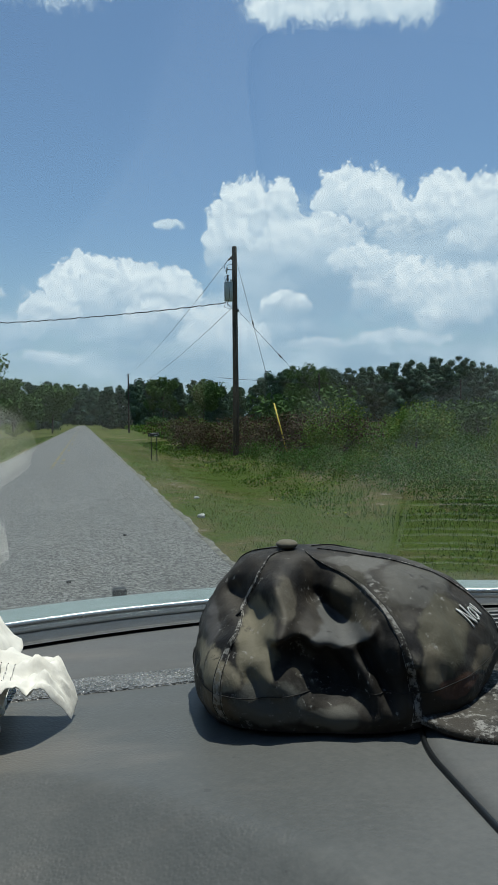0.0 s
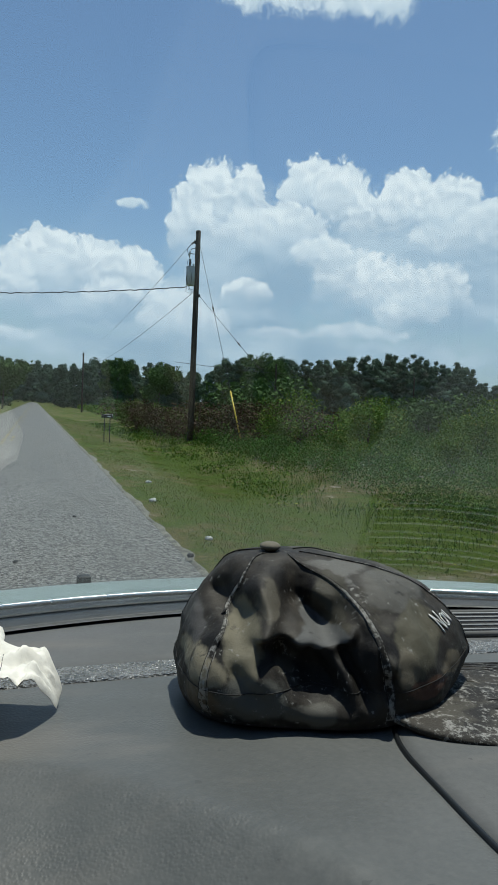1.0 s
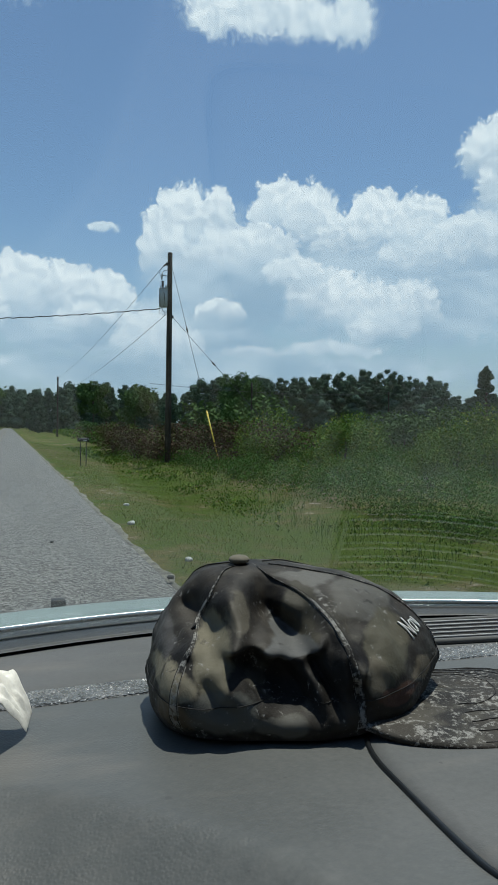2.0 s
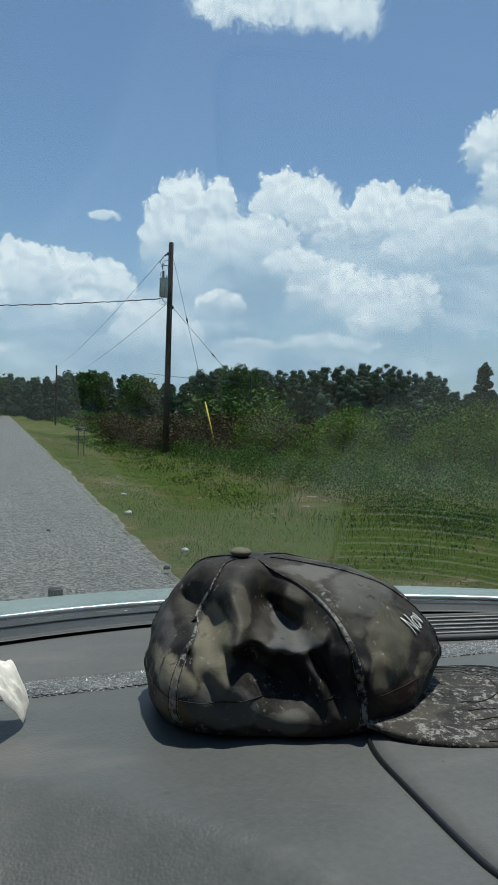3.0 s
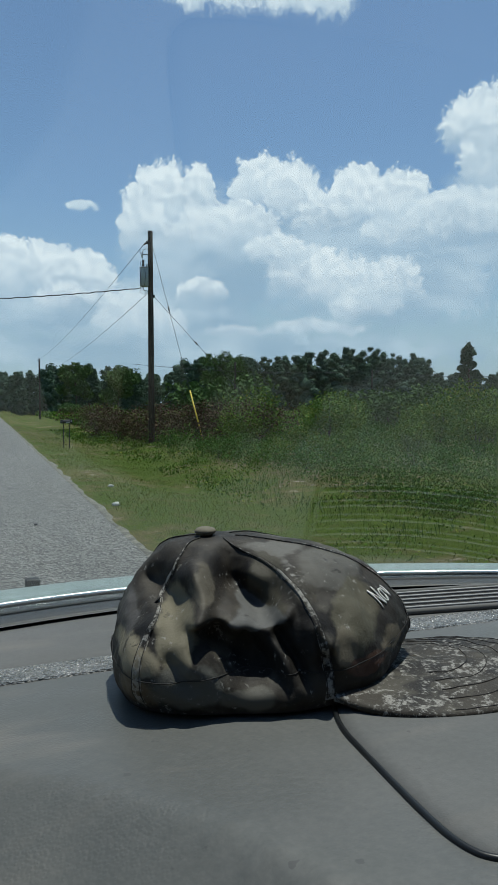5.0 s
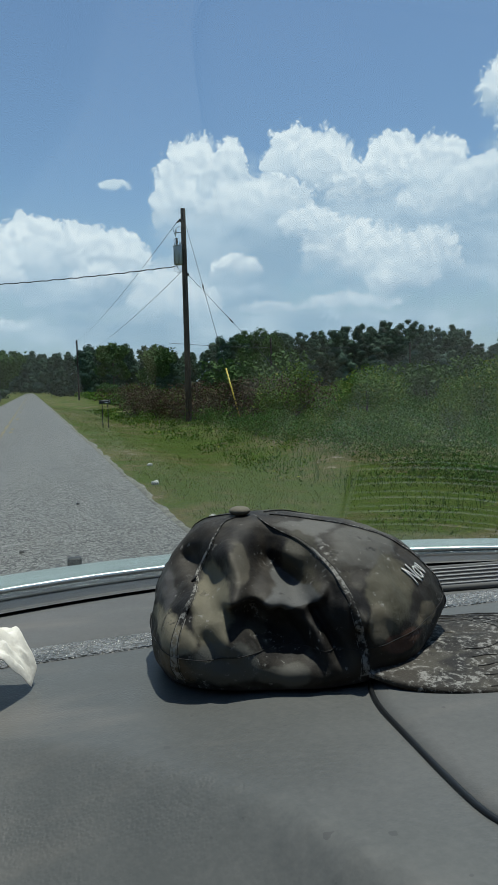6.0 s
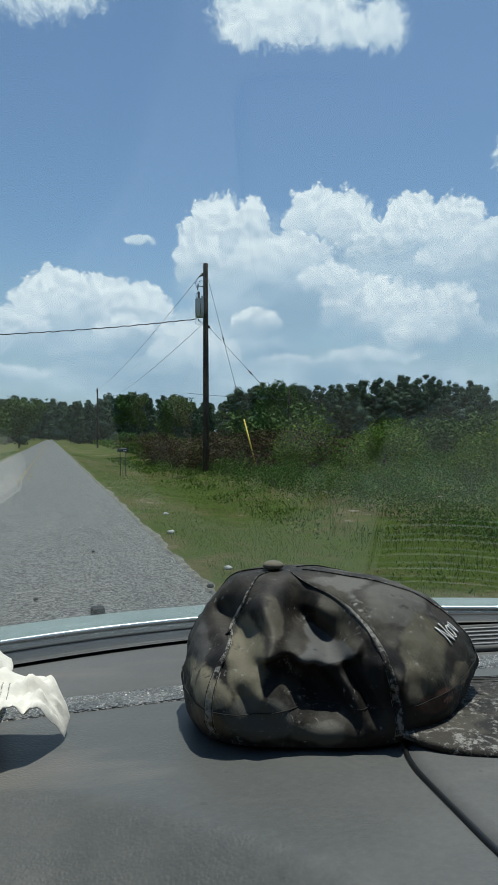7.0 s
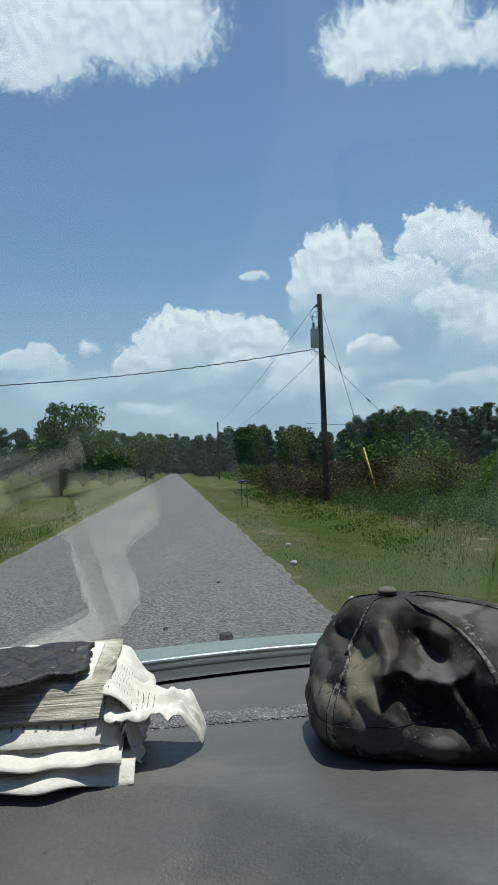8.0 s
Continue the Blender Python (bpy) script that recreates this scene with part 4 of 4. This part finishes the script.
def rib(u, v):
    x = -0.9 + 2.2 * u
    c = 0.045 - 0.10 * (x - 0.15) ** 2 - 0.045 + 0.0
    y = RIB_A + c + (RIB_B - RIB_A) * v
    return (x, y, dash_z(y) + 0.0016 * math.sin(math.pi * v) ** 0.5 + 0.0005)


part("pebbled_strip", slab(rib, 120, 8, 0.012), RIB, dashboard, "shiny pebbled strip across the dash")


def shelf(u, v):
    x = -0.9 + 2.2 * u
    a, b = RIB_B - 0.012 - 0.10 * (x - 0.15) ** 2, glass_y(x) - 0.004
    y = a + (b - a) * v
    return (x, y, dash_z(y) + 0.0005)


part("rear_shelf", slab(shelf, 80, 10, 0.03), LID, dashboard, "smooth pale grey shelf behind the pebbled strip")


# Passenger lid right of the seam, a little proud, with rounded corners and a dark gap round it.
def lid_edge(v):
    k = np.linspace(0, 1, len(SEAM))
    return float(np.interp(v, k, [p[0] for p in SEAM])), float(np.interp(v, k, [p[1] for p in SEAM]))


def lid_point(u, v):
    xa, ya = lid_edge(v)
    xb, yb = 0.86, 0.385 - 0.19 * v
    x, y = xa + (xb - xa) * u, ya + (yb - ya) * smooth(u, 0, 0.3)
    drop = 0.0022 * (1 - smooth(u, 0, 0.012)) + 0.003 * (1 - smooth(v, 0, 0.03)) + 0.003 * smooth(v, 0.97, 1)
    return (x, y, dash_z(y) + 0.0025 - drop)


part("passenger_lid", slab(lid_point, 60, 40, 0.02), LID, dashboard, "smooth grey passenger side lid")
part("lid_gap", tube([(x, y, dash_z(y) + 0.0006) for x, y in SEAM], 0.0016, 8), COWL_BLACK, dashboard, "dark seam line between pad and lid")


vent = car_thing("defroster_vent", "black slotted defroster vent let into the dash top", "air vent")


def vent_at(x, v, dz):
    y = 0.572 + 0.092 * v - 0.34 * (x - 0.38) * 0.55
    return Vector((x, y, dash_z(y) + dz))


part("recess", slab(lambda u, v: vent_at(0.335 + 0.37 * u, v, 0.0022), 24, 6, 0.004), HEM, vent)
for k in range(5):
    v = 0.10 + 0.20 * k
    part("slat", tube([vent_at(0.335 + 0.37 * i / 12, v, 0.005) for i in range(13)], 0.0014, 6), SLAT, vent)
part("frame", tube([vent_at(0.335 + 0.37 * i / 12, -0.03, 0.003) for i in range(13)] + [vent_at(0.705, 0.5, 0.003)] + [vent_at(0.705 - 0.37 * i / 12, 1.05, 0.003) for i in range(13)] + [vent_at(0.335, 0.5, 0.003), vent_at(0.335, -0.03, 0.003)], 0.0035, 6), LID, vent)

# windscreen
windscreen = car_thing("windscreen", "dusty laminated glass windscreen with faint smears", "windscreen")


def screen(u, v):
    x = -0.85 + 2.1 * u
    top = glass_y(x) - 1.10
    y = glass_y(x) + (top - glass_y(x)) * v + 0.02 * math.sin(math.pi * v)
    return (x, y, dash_z(glass_y(x)) - 0.004 + 0.67 * v)


bm = grid(lambda u, v: screen(u, v), 40, 24)
geo = bmesh.ops.extrude_face_region(bm, geom=list(bm.faces))
for q in geo["geom"]:
    if isinstance(q, bmesh.types.BMVert):
        q.co.y += 0.006
pane = part("pane", bm, GLASS, windscreen)
pane.visible_shadow = False
part("frit_band", grid(lambda u, v: Vector(screen(u, 0.001 + 0.022 * v)) - Vector((0, 0.003, 0.005)), 60, 6), COWL_BLACK, windscreen, "black band along the foot of the glass")

# bonnet seen just past the glass
car_hood = car_thing("car_hood", "pale green-grey painted car hood behind the windscreen", "car hood")
HOOD = [(0.012, 0.0), (0.03, 0.0015), (0.07, -0.005), (0.14, -0.014), (0.20, -0.030), (0.35, -0.085), (0.7, -0.20), (1.1, -0.34), (1.3, -0.5), (1.32, -0.7)]


def hood(u, v):
    k = v * (len(HOOD) - 1)
    y = base_y(-0.9 + 2.2 * u) + float(np.interp(k, range(len(HOOD)), [h[0] for h in HOOD]))
    return (-0.9 + 2.2 * u, y, dash_z(base_y(-0.9 + 2.2 * u)) - 0.010 + float(np.interp(k, range(len(HOOD)), [h[1] for h in HOOD])))


part("panel", slab(hood, 60, 27, 0.01), CAR_PAINT, car_hood)
# thin bright bar added as the highlight on the hood's rear edge
part("rear_edge_glint", tube([(x, base_y(x) + 0.006, dash_z(base_y(x)) - 0.0085) for x in np.linspace(-0.9, 1.3, 60)], 0.0034, 8), EDGE_GLINT, car_hood, "bright strip added for the highlight along the hood's rear edge")


def cowl_point(u, v):
    x = -0.9 + 2.2 * u
    y = glass_y(x) + 0.010 + 0.136 * v
    return (x, y, dash_z(y) - 0.002 - 0.008 * v * v)


cowl = car_thing("wiper_cowl", "dark plastic cowl between windscreen and hood", "cowl")
part("panel", slab(cowl_point, 90, 10, 0.02), COWL_BLACK, cowl)
part("ridge", tube([cowl_point(u, 0.45) for u in np.linspace(0, 1, 60)], 0.003, 6), RUBBER, cowl)
nozzle = car_thing("washer_nozzle", "small black windscreen washer nozzle on the hood", "washer nozzle")
part("body", box(0.052, 1.030, -0.270, 0.073, 1.050, -0.251, 0.004), BLACK_STEEL, nozzle)

# unseen shell round the camera; dark lining and closed sides hold back fill light
cabin = car_thing("car_cabin", "unseen dark-lined car cabin closing over the seats", "car cabin")
part("roof", slab(lambda u, v: (-0.85 + 2.1 * u, -1.6 + 1.22 * v - 0.5 * (2.1 * u - 1.07) ** 2 * v, 0.455 + 0.03 * math.sin(math.pi * u)), 20, 8, 0.04), HEADLINER, cabin)
part("rear_wall", box(-0.85, -1.66, -0.9, 1.25, -1.6, 0.46, 0.02), HEADLINER, cabin)
for x in (-0.88, 1.25):
    part("door_panel", box(x, -1.6, -1.0, x + 0.04, 0.75, -0.22, 0.01), HEADLINER, cabin)
    part("side_light_block", box(x, -1.6, -0.22, x + 0.04, -0.35, 0.46, 0.01), HEADLINER, cabin)
part("floor_pan", box(-0.85, -1.6, -1.05, 1.25, 0.9, -1.0, 0.01), HEADLINER, cabin)
part("underbody", box(-0.7, -1.5, -1.585, 1.1, 1.6, -1.05, 0.05), BLACK_STEEL, cabin)
part("firewall", box(-0.85, 0.55, -1.0, 1.25, 0.6, -0.26, 0.01), HEADLINER, cabin)
part("seat_back", box(-0.45, -0.62, -0.9, 0.15, -0.42, 0.05, 0.06), HEADLINER, cabin)

# ---------------------------------------------------------------- the cap
# l runs along the cap towards the bill, d away from the eye, z up; these are the car's axes turned by 15.5 degrees.
def cap_to_car(l, d, z):
    return Vector((l * math.cos(TURN) - d * math.sin(TURN), l * math.sin(TURN) + d * math.cos(TURN), z))


HEM_Z = -0.192
# folds pressed into the side: along from (l, h) to (l, h), half width, depth (negative: a ridge)
# and how far the cloth sinks there
FOLDS = [
    ((0.0429, 0.0521), (0.067, 0.0165), 0.004, 0.006, 0), ((0.0635, 0.0521), (0.0839, 0.0165), 0.0038, 0.006, 0), ((0.0564, 0.0549), (0.0767, 0.0175), 0.0042, -0.005, 0), ((0.081, 0.0549), (0.0896, 0.0185), 0.0045, -0.005, 0), ((0.0324, 0.0925), (0.0648, 0.0891), 0.004, 0.003, 0), ((0.1122, 0.0824), (0.1263, 0.0607), 0.006, 0.003, 0), ((-0.004, 0.039), (0.0199, 0.0165), 0.005, 0.003, 0), ((-0.0305, 0.0521), (-0.0241, 0.0271), 0.007, -0.004, 0),
    ((0.0397, 0.0808), (0.0527, 0.0712), 0.015, 0.042, 0.25), ((-0.0103, 0.0759), (-0.0016, 0.0672), 0.0105, 0.026, 0.25), ((0.0267, 0.0527), (0.0439, 0.0305), 0.0125, 0.023, 0),
    ((0.0439, 0.0305), (0.0665, 0.0146), 0.0130, 0.006, 0), ((0.0604, 0.0441), (0.0769, 0.0216), 0.0170, 0.008, 0), ((-0.021, 0.0753), (-0.0269, 0.0681), 0.008, 0.01, 0.2),
    ((0.0911, 0.0377), (0.0948, 0.0227), 0.006, 0.009, 0), ((0.0805, 0.0857), (0.0892, 0.0712), 0.006, 0.006, 0), ((-0.0138, 0.0601), (0.0112, 0.063), 0.0066, -0.011, 0),
    ((0.0112, 0.063), (0.031, 0.0601), 0.006, -0.013, 0), ((0.0377, 0.0572), (0.0639, 0.0621), 0.007, -0.012, 0), ((0.0482, 0.0857), (0.0673, 0.0666), 0.0058, -0.011, 0),
    ((0.0117, 0.0857), (0.018, 0.0703), 0.0055, -0.012, 0), ((-0.0157, 0.0415), (-0.0071, 0.0165), 0.017, -0.01, 0), 
    ((0.0723, 0.0792), (0.093, 0.0494), 0.005, -0.006, 0), ((0.093, 0.0494), (0.0962, 0.0249), 0.005, -0.006, 0), ((0.0052, 0.0494), (0.0105, 0.039), 0.01, -0.006, 0),
    ((0.1132, 0.0549), (0.102, 0.0415), 0.012, -0.005, 0),
]


def crown(a, p, out=0.0):
    """A point of the crushed crown: a round it from the bill, p from hem (0) to top (1)."""
    zf = math.sin(p * math.pi / 2) ** 0.85
    ca, sa = math.cos(a), math.sin(a)
    back, brow, s = (1 - zf ** 2.6) ** (1 / 2.6), (1 - zf * zf) ** 0.5, (1 - zf ** 2.3) ** (1 / 2.3)
    cl = 0.060 + 0.0535 * (brow - back) - 0.028 * zf ** 8
    rl = 0.0535 * (brow + back)
    under = 1 - 0.07 * max(0.0, 1 - p / 0.10) ** 2   # the hem rolls under
    front = max(0.0, ca)
    if ca < 0 and sa < 0:   # the back of the cap lies square on the dash
        full = 1 + (1 - 0.7 * zf) * ((abs(ca) ** 3 + abs(sa) ** 3) ** (-1 / 3) - 1)
        ca, sa = ca * full, sa * full
    l = cl + (rl * under + out) * ca
    d = 0.498 + 0.004 * zf + ((0.088 + (0.010 * (1 - zf) if sa < 0 else 0)) * s * under + out) * sa
    foot = HEM_Z + 0.024 * front ** 2.2 + 0.006 * max(0.0, -sa) ** 3
    z = foot + (-0.096 - foot) * zf + out * zf
    h = z + 0.195
    if sa < 0.0:
        push = sink = 0.0
        for (l0, h0), (l1, h1), w, depth, drop in FOLDS:
            t = max(0, min(1, ((l - l0) * (l1 - l0) + (h - h0) * (h1 - h0)) / ((l1 - l0) ** 2 + (h1 - h0) ** 2)))
            r2 = (l - l0 - t * (l1 - l0)) ** 2 + (h - h0 - t * (h1 - h0)) ** 2
            here = depth * math.exp(-r2 / (w * w))
            push += here
            sink += drop * here
        push *= smooth(h, 0.012, 0.042) if push > 0 else smooth(h, 0.006, 0.030)
        near = smooth(0.500 - d, 0.0, 0.035)
        d += push * near * (0.35 + 0.65 * s)
        z -= sink * zf * near
    n = noise.noise(Vector((l * 34, d * 34, z * 34))) * 0.0035 + noise.noise(Vector((l * 90, d * 90, z * 90))) * 0.0012
    n *= 1 - 0.6 * p ** 4
    return cap_to_car(l + n * ca, d + n * sa, z + 0.4 * n)


cap = car_thing("baseball_cap", "crumpled faded camouflage baseball cap lying on the dashboard", "cap")
bm = grid(lambda u, v: crown(2 * math.pi * u, v * 0.995), 340, 130, wrap=True)
bmesh.ops.holes_fill(bm, edges=[e for e in bm.edges if e.is_boundary and all(v.co.z > -0.12 for v in e.verts)])
part("crown", bm, CAMO, cap)
part("sweatband", grid(lambda u, v: crown(2 * math.pi * u, 0.10 * v, -0.003), 90, 4, wrap=True), HEM, cap)
bm = bmesh.new()
bmesh.ops.create_uvsphere(bm, u_segments=24, v_segments=12, radius=1, matrix=Matrix.LocRotScale(cap_to_car(0.020, 0.500, -0.0930), None, (0.0078, 0.0078, 0.0034)))
part("button", bm, OLIVE, cap, "round cloth-covered top button")
for a in (-2.35, -1.25, -0.22, 0.80, 1.85, 2.9):
    # taped seam between two panels, worn pale, with a row of stitches on either side
    bm = grid(lambda u, v: crown(a + 0.066 * (u - 0.5) * (1 - 0.45 * v), 0.02 + 0.92 * v, 0.0006 * (1 - (2 * u - 1) ** 4) + 0.0001), 8, 90)
    part("seam_tape", bm, WORN_CAMO, cap, "puckered seam with pale wear")
    for side in (-0.027, 0.027):
        part("seam", tube([crown(a + side * (1 - 0.45 * p), p, 0.0006) for p in np.linspace(0.03, 0.94, 60)], 0.00022, 5), THREAD, cap)
for p in (0.12,):
    part("hem_stitching", tube([crown(a, p, 0.0005) for a in np.linspace(0, 2 * math.pi, 200)], 0.0003, 5), THREAD, cap)
for a in (-2.38, 2.15):
    c = crown(a, 0.42, 0.0004)
    nrm = (c - crown(a, 0.42, -0.01)).normalized()
    q = nrm.orthogonal().normalized()
    r = nrm.cross(q)
    part("eyelet", tube([c + 0.0026 * (math.cos(t) * q + math.sin(t) * r) for t in np.linspace(0, 2 * math.pi, 20)], 0.0008, 6), THREAD, cap)


def bill_point(u, v, lift=0.0):
    """u round the bill's rim, v from its middle out to the rim."""
    a = 2 * math.pi * u
    ca, sa = math.cos(a), math.sin(a)
    r = v / (abs(ca) ** 2.3 + abs(sa) ** 2.3) ** (1 / 2.3)
    l, t = 0.162 + 0.086 * r * ca, r * sa
    d = 0.468 + 0.084 * t
    q = cap_to_car(l, d, 0)
    wave = 0.0015 * noise.noise(Vector((l * 50, d * 50, 0))) + 0.0006 * noise.noise(Vector((l * 160, d * 160, 0)))
    return cap_to_car(l, d, dash_z(q.y) + 0.004 + 0.011 * (1 - t * t) + wave + lift)


bm = slab(lambda u, v: bill_point(u, 0.02 + 0.98 * v), 72, 16, 0.0035)
bmesh.ops.remove_doubles(bm, verts=bm.verts, dist=0.00005)
part("bill", bm, BILL_CAMO, cap)
for v in (0.42, 0.56, 0.70, 0.82, 0.95):
    part("bill_stitching", tube([bill_point(u, v, 0.0002) for u in np.linspace(-0.25, 0.25, 60)], 0.0003, 5), THREAD, cap)

# embroidered letters near the bill, cut off by the fold of the cloth
for glyph in ([((0, 0), (0, 1)), ((0, 1), (0.62, 0)), ((0.62, 0), (0.62, 1))], [((0.9, 0.1), (0.9, 0.5)), ((0.9, 0.5), (1.1, 0.66)), ((1.1, 0.66), (1.3, 0.6)), ((1.3, 0.6), (1.34, 0)), ((0.9, 0.1), (1.1, 0.0)), ((1.1, 0.0), (1.3, 0.2))], [((1.55, 0.6), (1.75, 0.0)), ((1.75, 0.0), (1.95, 0.6))]):
    bm = bmesh.new()
    for (x0, y0), (x1, y1) in glyph:
        tube([crown(-0.60 + 0.10 * (x0 + (x1 - x0) * k / 6), 0.27 + 0.105 * (y0 + (y1 - y0) * k / 6) + 0.012 * (x0 + (x1 - x0) * k / 6), 0.0006) for k in range(7)], 0.0005, 6, bm)
    part("embroidered_letter", bm, WHITE_THREAD, cap, "white embroidered letter")

# ---------------------------------------------------------------- the old book
book = car_thing("old_book", "tattered old book with a cracked black cover and curling loose pages", "book")


def block(x0, y0, z0, x1, y1, z1, wave, seed):
    """A swollen block of pages: wavy top, ribbed sides."""
    bm = bmesh.new()
    nx, ny, nz = 26, 16, 9
    rows = []
    for k in range(nz + 1):
        ring = []
        for i in range(2 * (nx + ny)):
            if i < nx: x, y = x0 + (x1 - x0) * i / nx, y0
            elif i < nx + ny: x, y = x1, y0 + (y1 - y0) * (i - nx) / ny
            elif i < 2 * nx + ny: x, y = x1 - (x1 - x0) * (i - nx - ny) / nx, y1
            else: x, y = x0, y1 - (y1 - y0) * (i - 2 * nx - ny) / ny
            w = wave * noise.noise(Vector((x * 22, y * 22, seed)))
            jit = 0.0018 * noise.noise(Vector((x * 40, y * 40, k * 3.1 + seed)))
            z = z0 + (z1 - z0 + w) * k / nz
            y += 1.05 * (z1 - z0) * k / nz * (y == y0)
            ring.append(bm.verts.new((x + (jit if x in (x0, x1) else 0) - 0.004 * math.sin(math.pi * k / nz) * (x == x1), y + jit, z)))
        rows.append(ring)
    n = len(rows[0])
    for a, b in zip(rows, rows[1:]):
        for i in range(n):
            bm.faces.new((a[i], a[(i + 1) % n], b[(i + 1) % n], b[i]))
    bm.faces.new(rows[-1]), bm.faces.new(rows[0][::-1])
    bmesh.ops.triangulate(bm, faces=[q for q in bm.faces if len(q.verts) > 4])
    return bm


Z0 = dash_z(0.45)


def ripple(u, v, k, amount):
    return amount * noise.noise(Vector((u, v, k)))


def sheet(name, f, nu, nv, mat, thick, label="", lines=()):
    """A thin sheet, and rows of faded print lying on it: (u, v0, v1) along v."""
    ob = part(name, slab(f, nu, nv, thick), mat, book, label)
    for u, v0, v1 in lines:
        bm = grid(lambda p, q: Vector(f(u + 0.007 * (p - 0.5), v0 + (v1 - v0) * q)) + Vector((0, 0, 0.0005)), 1, 14)
        part("print_row", bm, INK, ob)
    return ob


part("page_block", block(-0.28, 0.400, Z0 + 0.004, -0.048, 0.56, Z0 + 0.034, 0.005, 1.0), PAGE_EDGE, book, "thick lower block of yellowed pages")
part("page_block", block(-0.28, 0.424, Z0 + 0.036, -0.060, 0.56, Z0 + 0.056, 0.004, 5.0), PAGE_EDGE, book, "upper block of swollen pages")
sheet("cover", lambda u, v: (-0.29 + 0.213 * u - 0.004 * v + ripple(v * 6, 0, 3, 0.004) * u, (0.452 - 0.135 * (1 - u)) * (1 - v) + 0.522 * v + ripple(u * 14, 0, 8, 0.008) * (1 - v), Z0 + 0.0675 - 0.002 * v + ripple(u * 5, v * 4, 2, 0.003) + ripple(u * 16, v * 12, 6, 0.0018) - 0.004 * u * (1 - v)), 70, 40, COVER, 0.0035, "cracked black leather cover")
sheet("page", lambda u, v: (-0.28 + 0.229 * u + ripple(v * 7, 1, 1, 0.002), 0.414 + 0.140 * v, Z0 + 0.0355 + ripple(u * 6, v * 4, 7, 0.002) - 0.010 * (1 - smooth(v, 0, 0.10)) - 0.004 * smooth(u, 0.93, 1)), 50, 30, PAPER, 0.0007, "yellowed top page with faded print", [(0.30 + 0.035 * k, 0.06 + 0.05 * j, 0.08 + 0.05 * j) for k in range(18) for j in range(2)])
sheet("page", lambda u, v: (-0.28 + 0.206 * u, 0.440 + 0.114 * v, Z0 + 0.0575 + ripple(u * 5, v * 4, 3, 0.002) - 0.008 * (1 - smooth(v, 0, 0.12))), 40, 20, PAPER, 0.0007)
# pages that have come loose and hang over the side of the block
sheet("loose_page", lambda u, v: (-0.064 + 0.030 * u + ripple(v * 3, u * 2, 5, 0.004), 0.424 + 0.13 * v + 0.006 * u, Z0 + 0.054 - 0.030 * smooth(u, 0.15, 1.1) + ripple(u * 2, v * 4, 11, 0.004) + ripple(u * 6, v * 9, 31, 0.003)), 12, 16, PAPER, 0.0007, "curled loose page with faded print", [(0.12 + 0.055 * k, 0.12 + 0.09 * j, 0.17 + 0.09 * j + 0.02 * (k % 2)) for k in range(9) for j in range(5)])
sheet("loose_page", lambda u, v: (-0.052 + 0.014 * u + ripple(v * 9, u, 15, 0.004), 0.420 + 0.12 * v, Z0 + 0.034 - 0.026 * smooth(u, 0.1, 1.0) + ripple(u * 2, v * 5, 17, 0.003)), 20, 24, PAPER, 0.0007, "curled loose page with faded print")


def flap(u, v):
    """A page held off the dash, its end folded down so that one corner touches it."""
    k, w = min(1.0, u / 0.72), max(0.0, (u - 0.72) / 0.28)
    near, far = Vector((-0.062 + 0.049 * k, 0.414 + 0.014 * k, -0.156 - 0.006 * k)), Vector((-0.070 + 0.066 * k, 0.512 - 0.030 * k, -0.150 - 0.014 * k))
    q = near.lerp(far, v) + Vector((0, 0, ripple(u * 5, v * 5, 23, 0.008) + ripple(u * 14, v * 12, 29, 0.004)))
    if w > 0:
        q = q.lerp(Vector((0.004 + 0.004 * v, 0.458 + 0.016 * v, -0.1935 + 0.006 * v)), w) + Vector((0.002 * math.sin(math.pi * w), 0, 0.002 * math.sin(9 * v) * w * (1 - w)))
    return (q.x, q.y + ripple(u * 8, v, 41, 0.003), max(q.z, dash_z(q.y) + 0.0015))


sheet("loose_page", flap, 36, 20, PAPER, 0.0006, "crumpled loose page bent down at its corner", [(0.10 + 0.05 * k, 0.15 + 0.1 * j, 0.21 + 0.1 * j + 0.02 * (k % 2)) for k in range(8) for j in range(5)])
sheet("loose_page", lambda u, v: (-0.30 + 0.258 * u, 0.394 + 0.03 * v + ripple(u * 7, v, 4, 0.006), Z0 + 0.006 + 0.012 * v + ripple(u * 9, v * 2, 9, 0.005)), 60, 10, PAPER, 0.001, "torn page sticking out under the block")
sheet("loose_page", lambda u, v: (-0.30 + 0.250 * u, 0.399 + 0.03 * v + ripple(u * 8, v, 14, 0.004), Z0 + 0.017 + 0.008 * v + ripple(u * 11, v * 2, 19, 0.004)), 60, 8, PAPER, 0.001, "ragged page edge in the middle of the block")
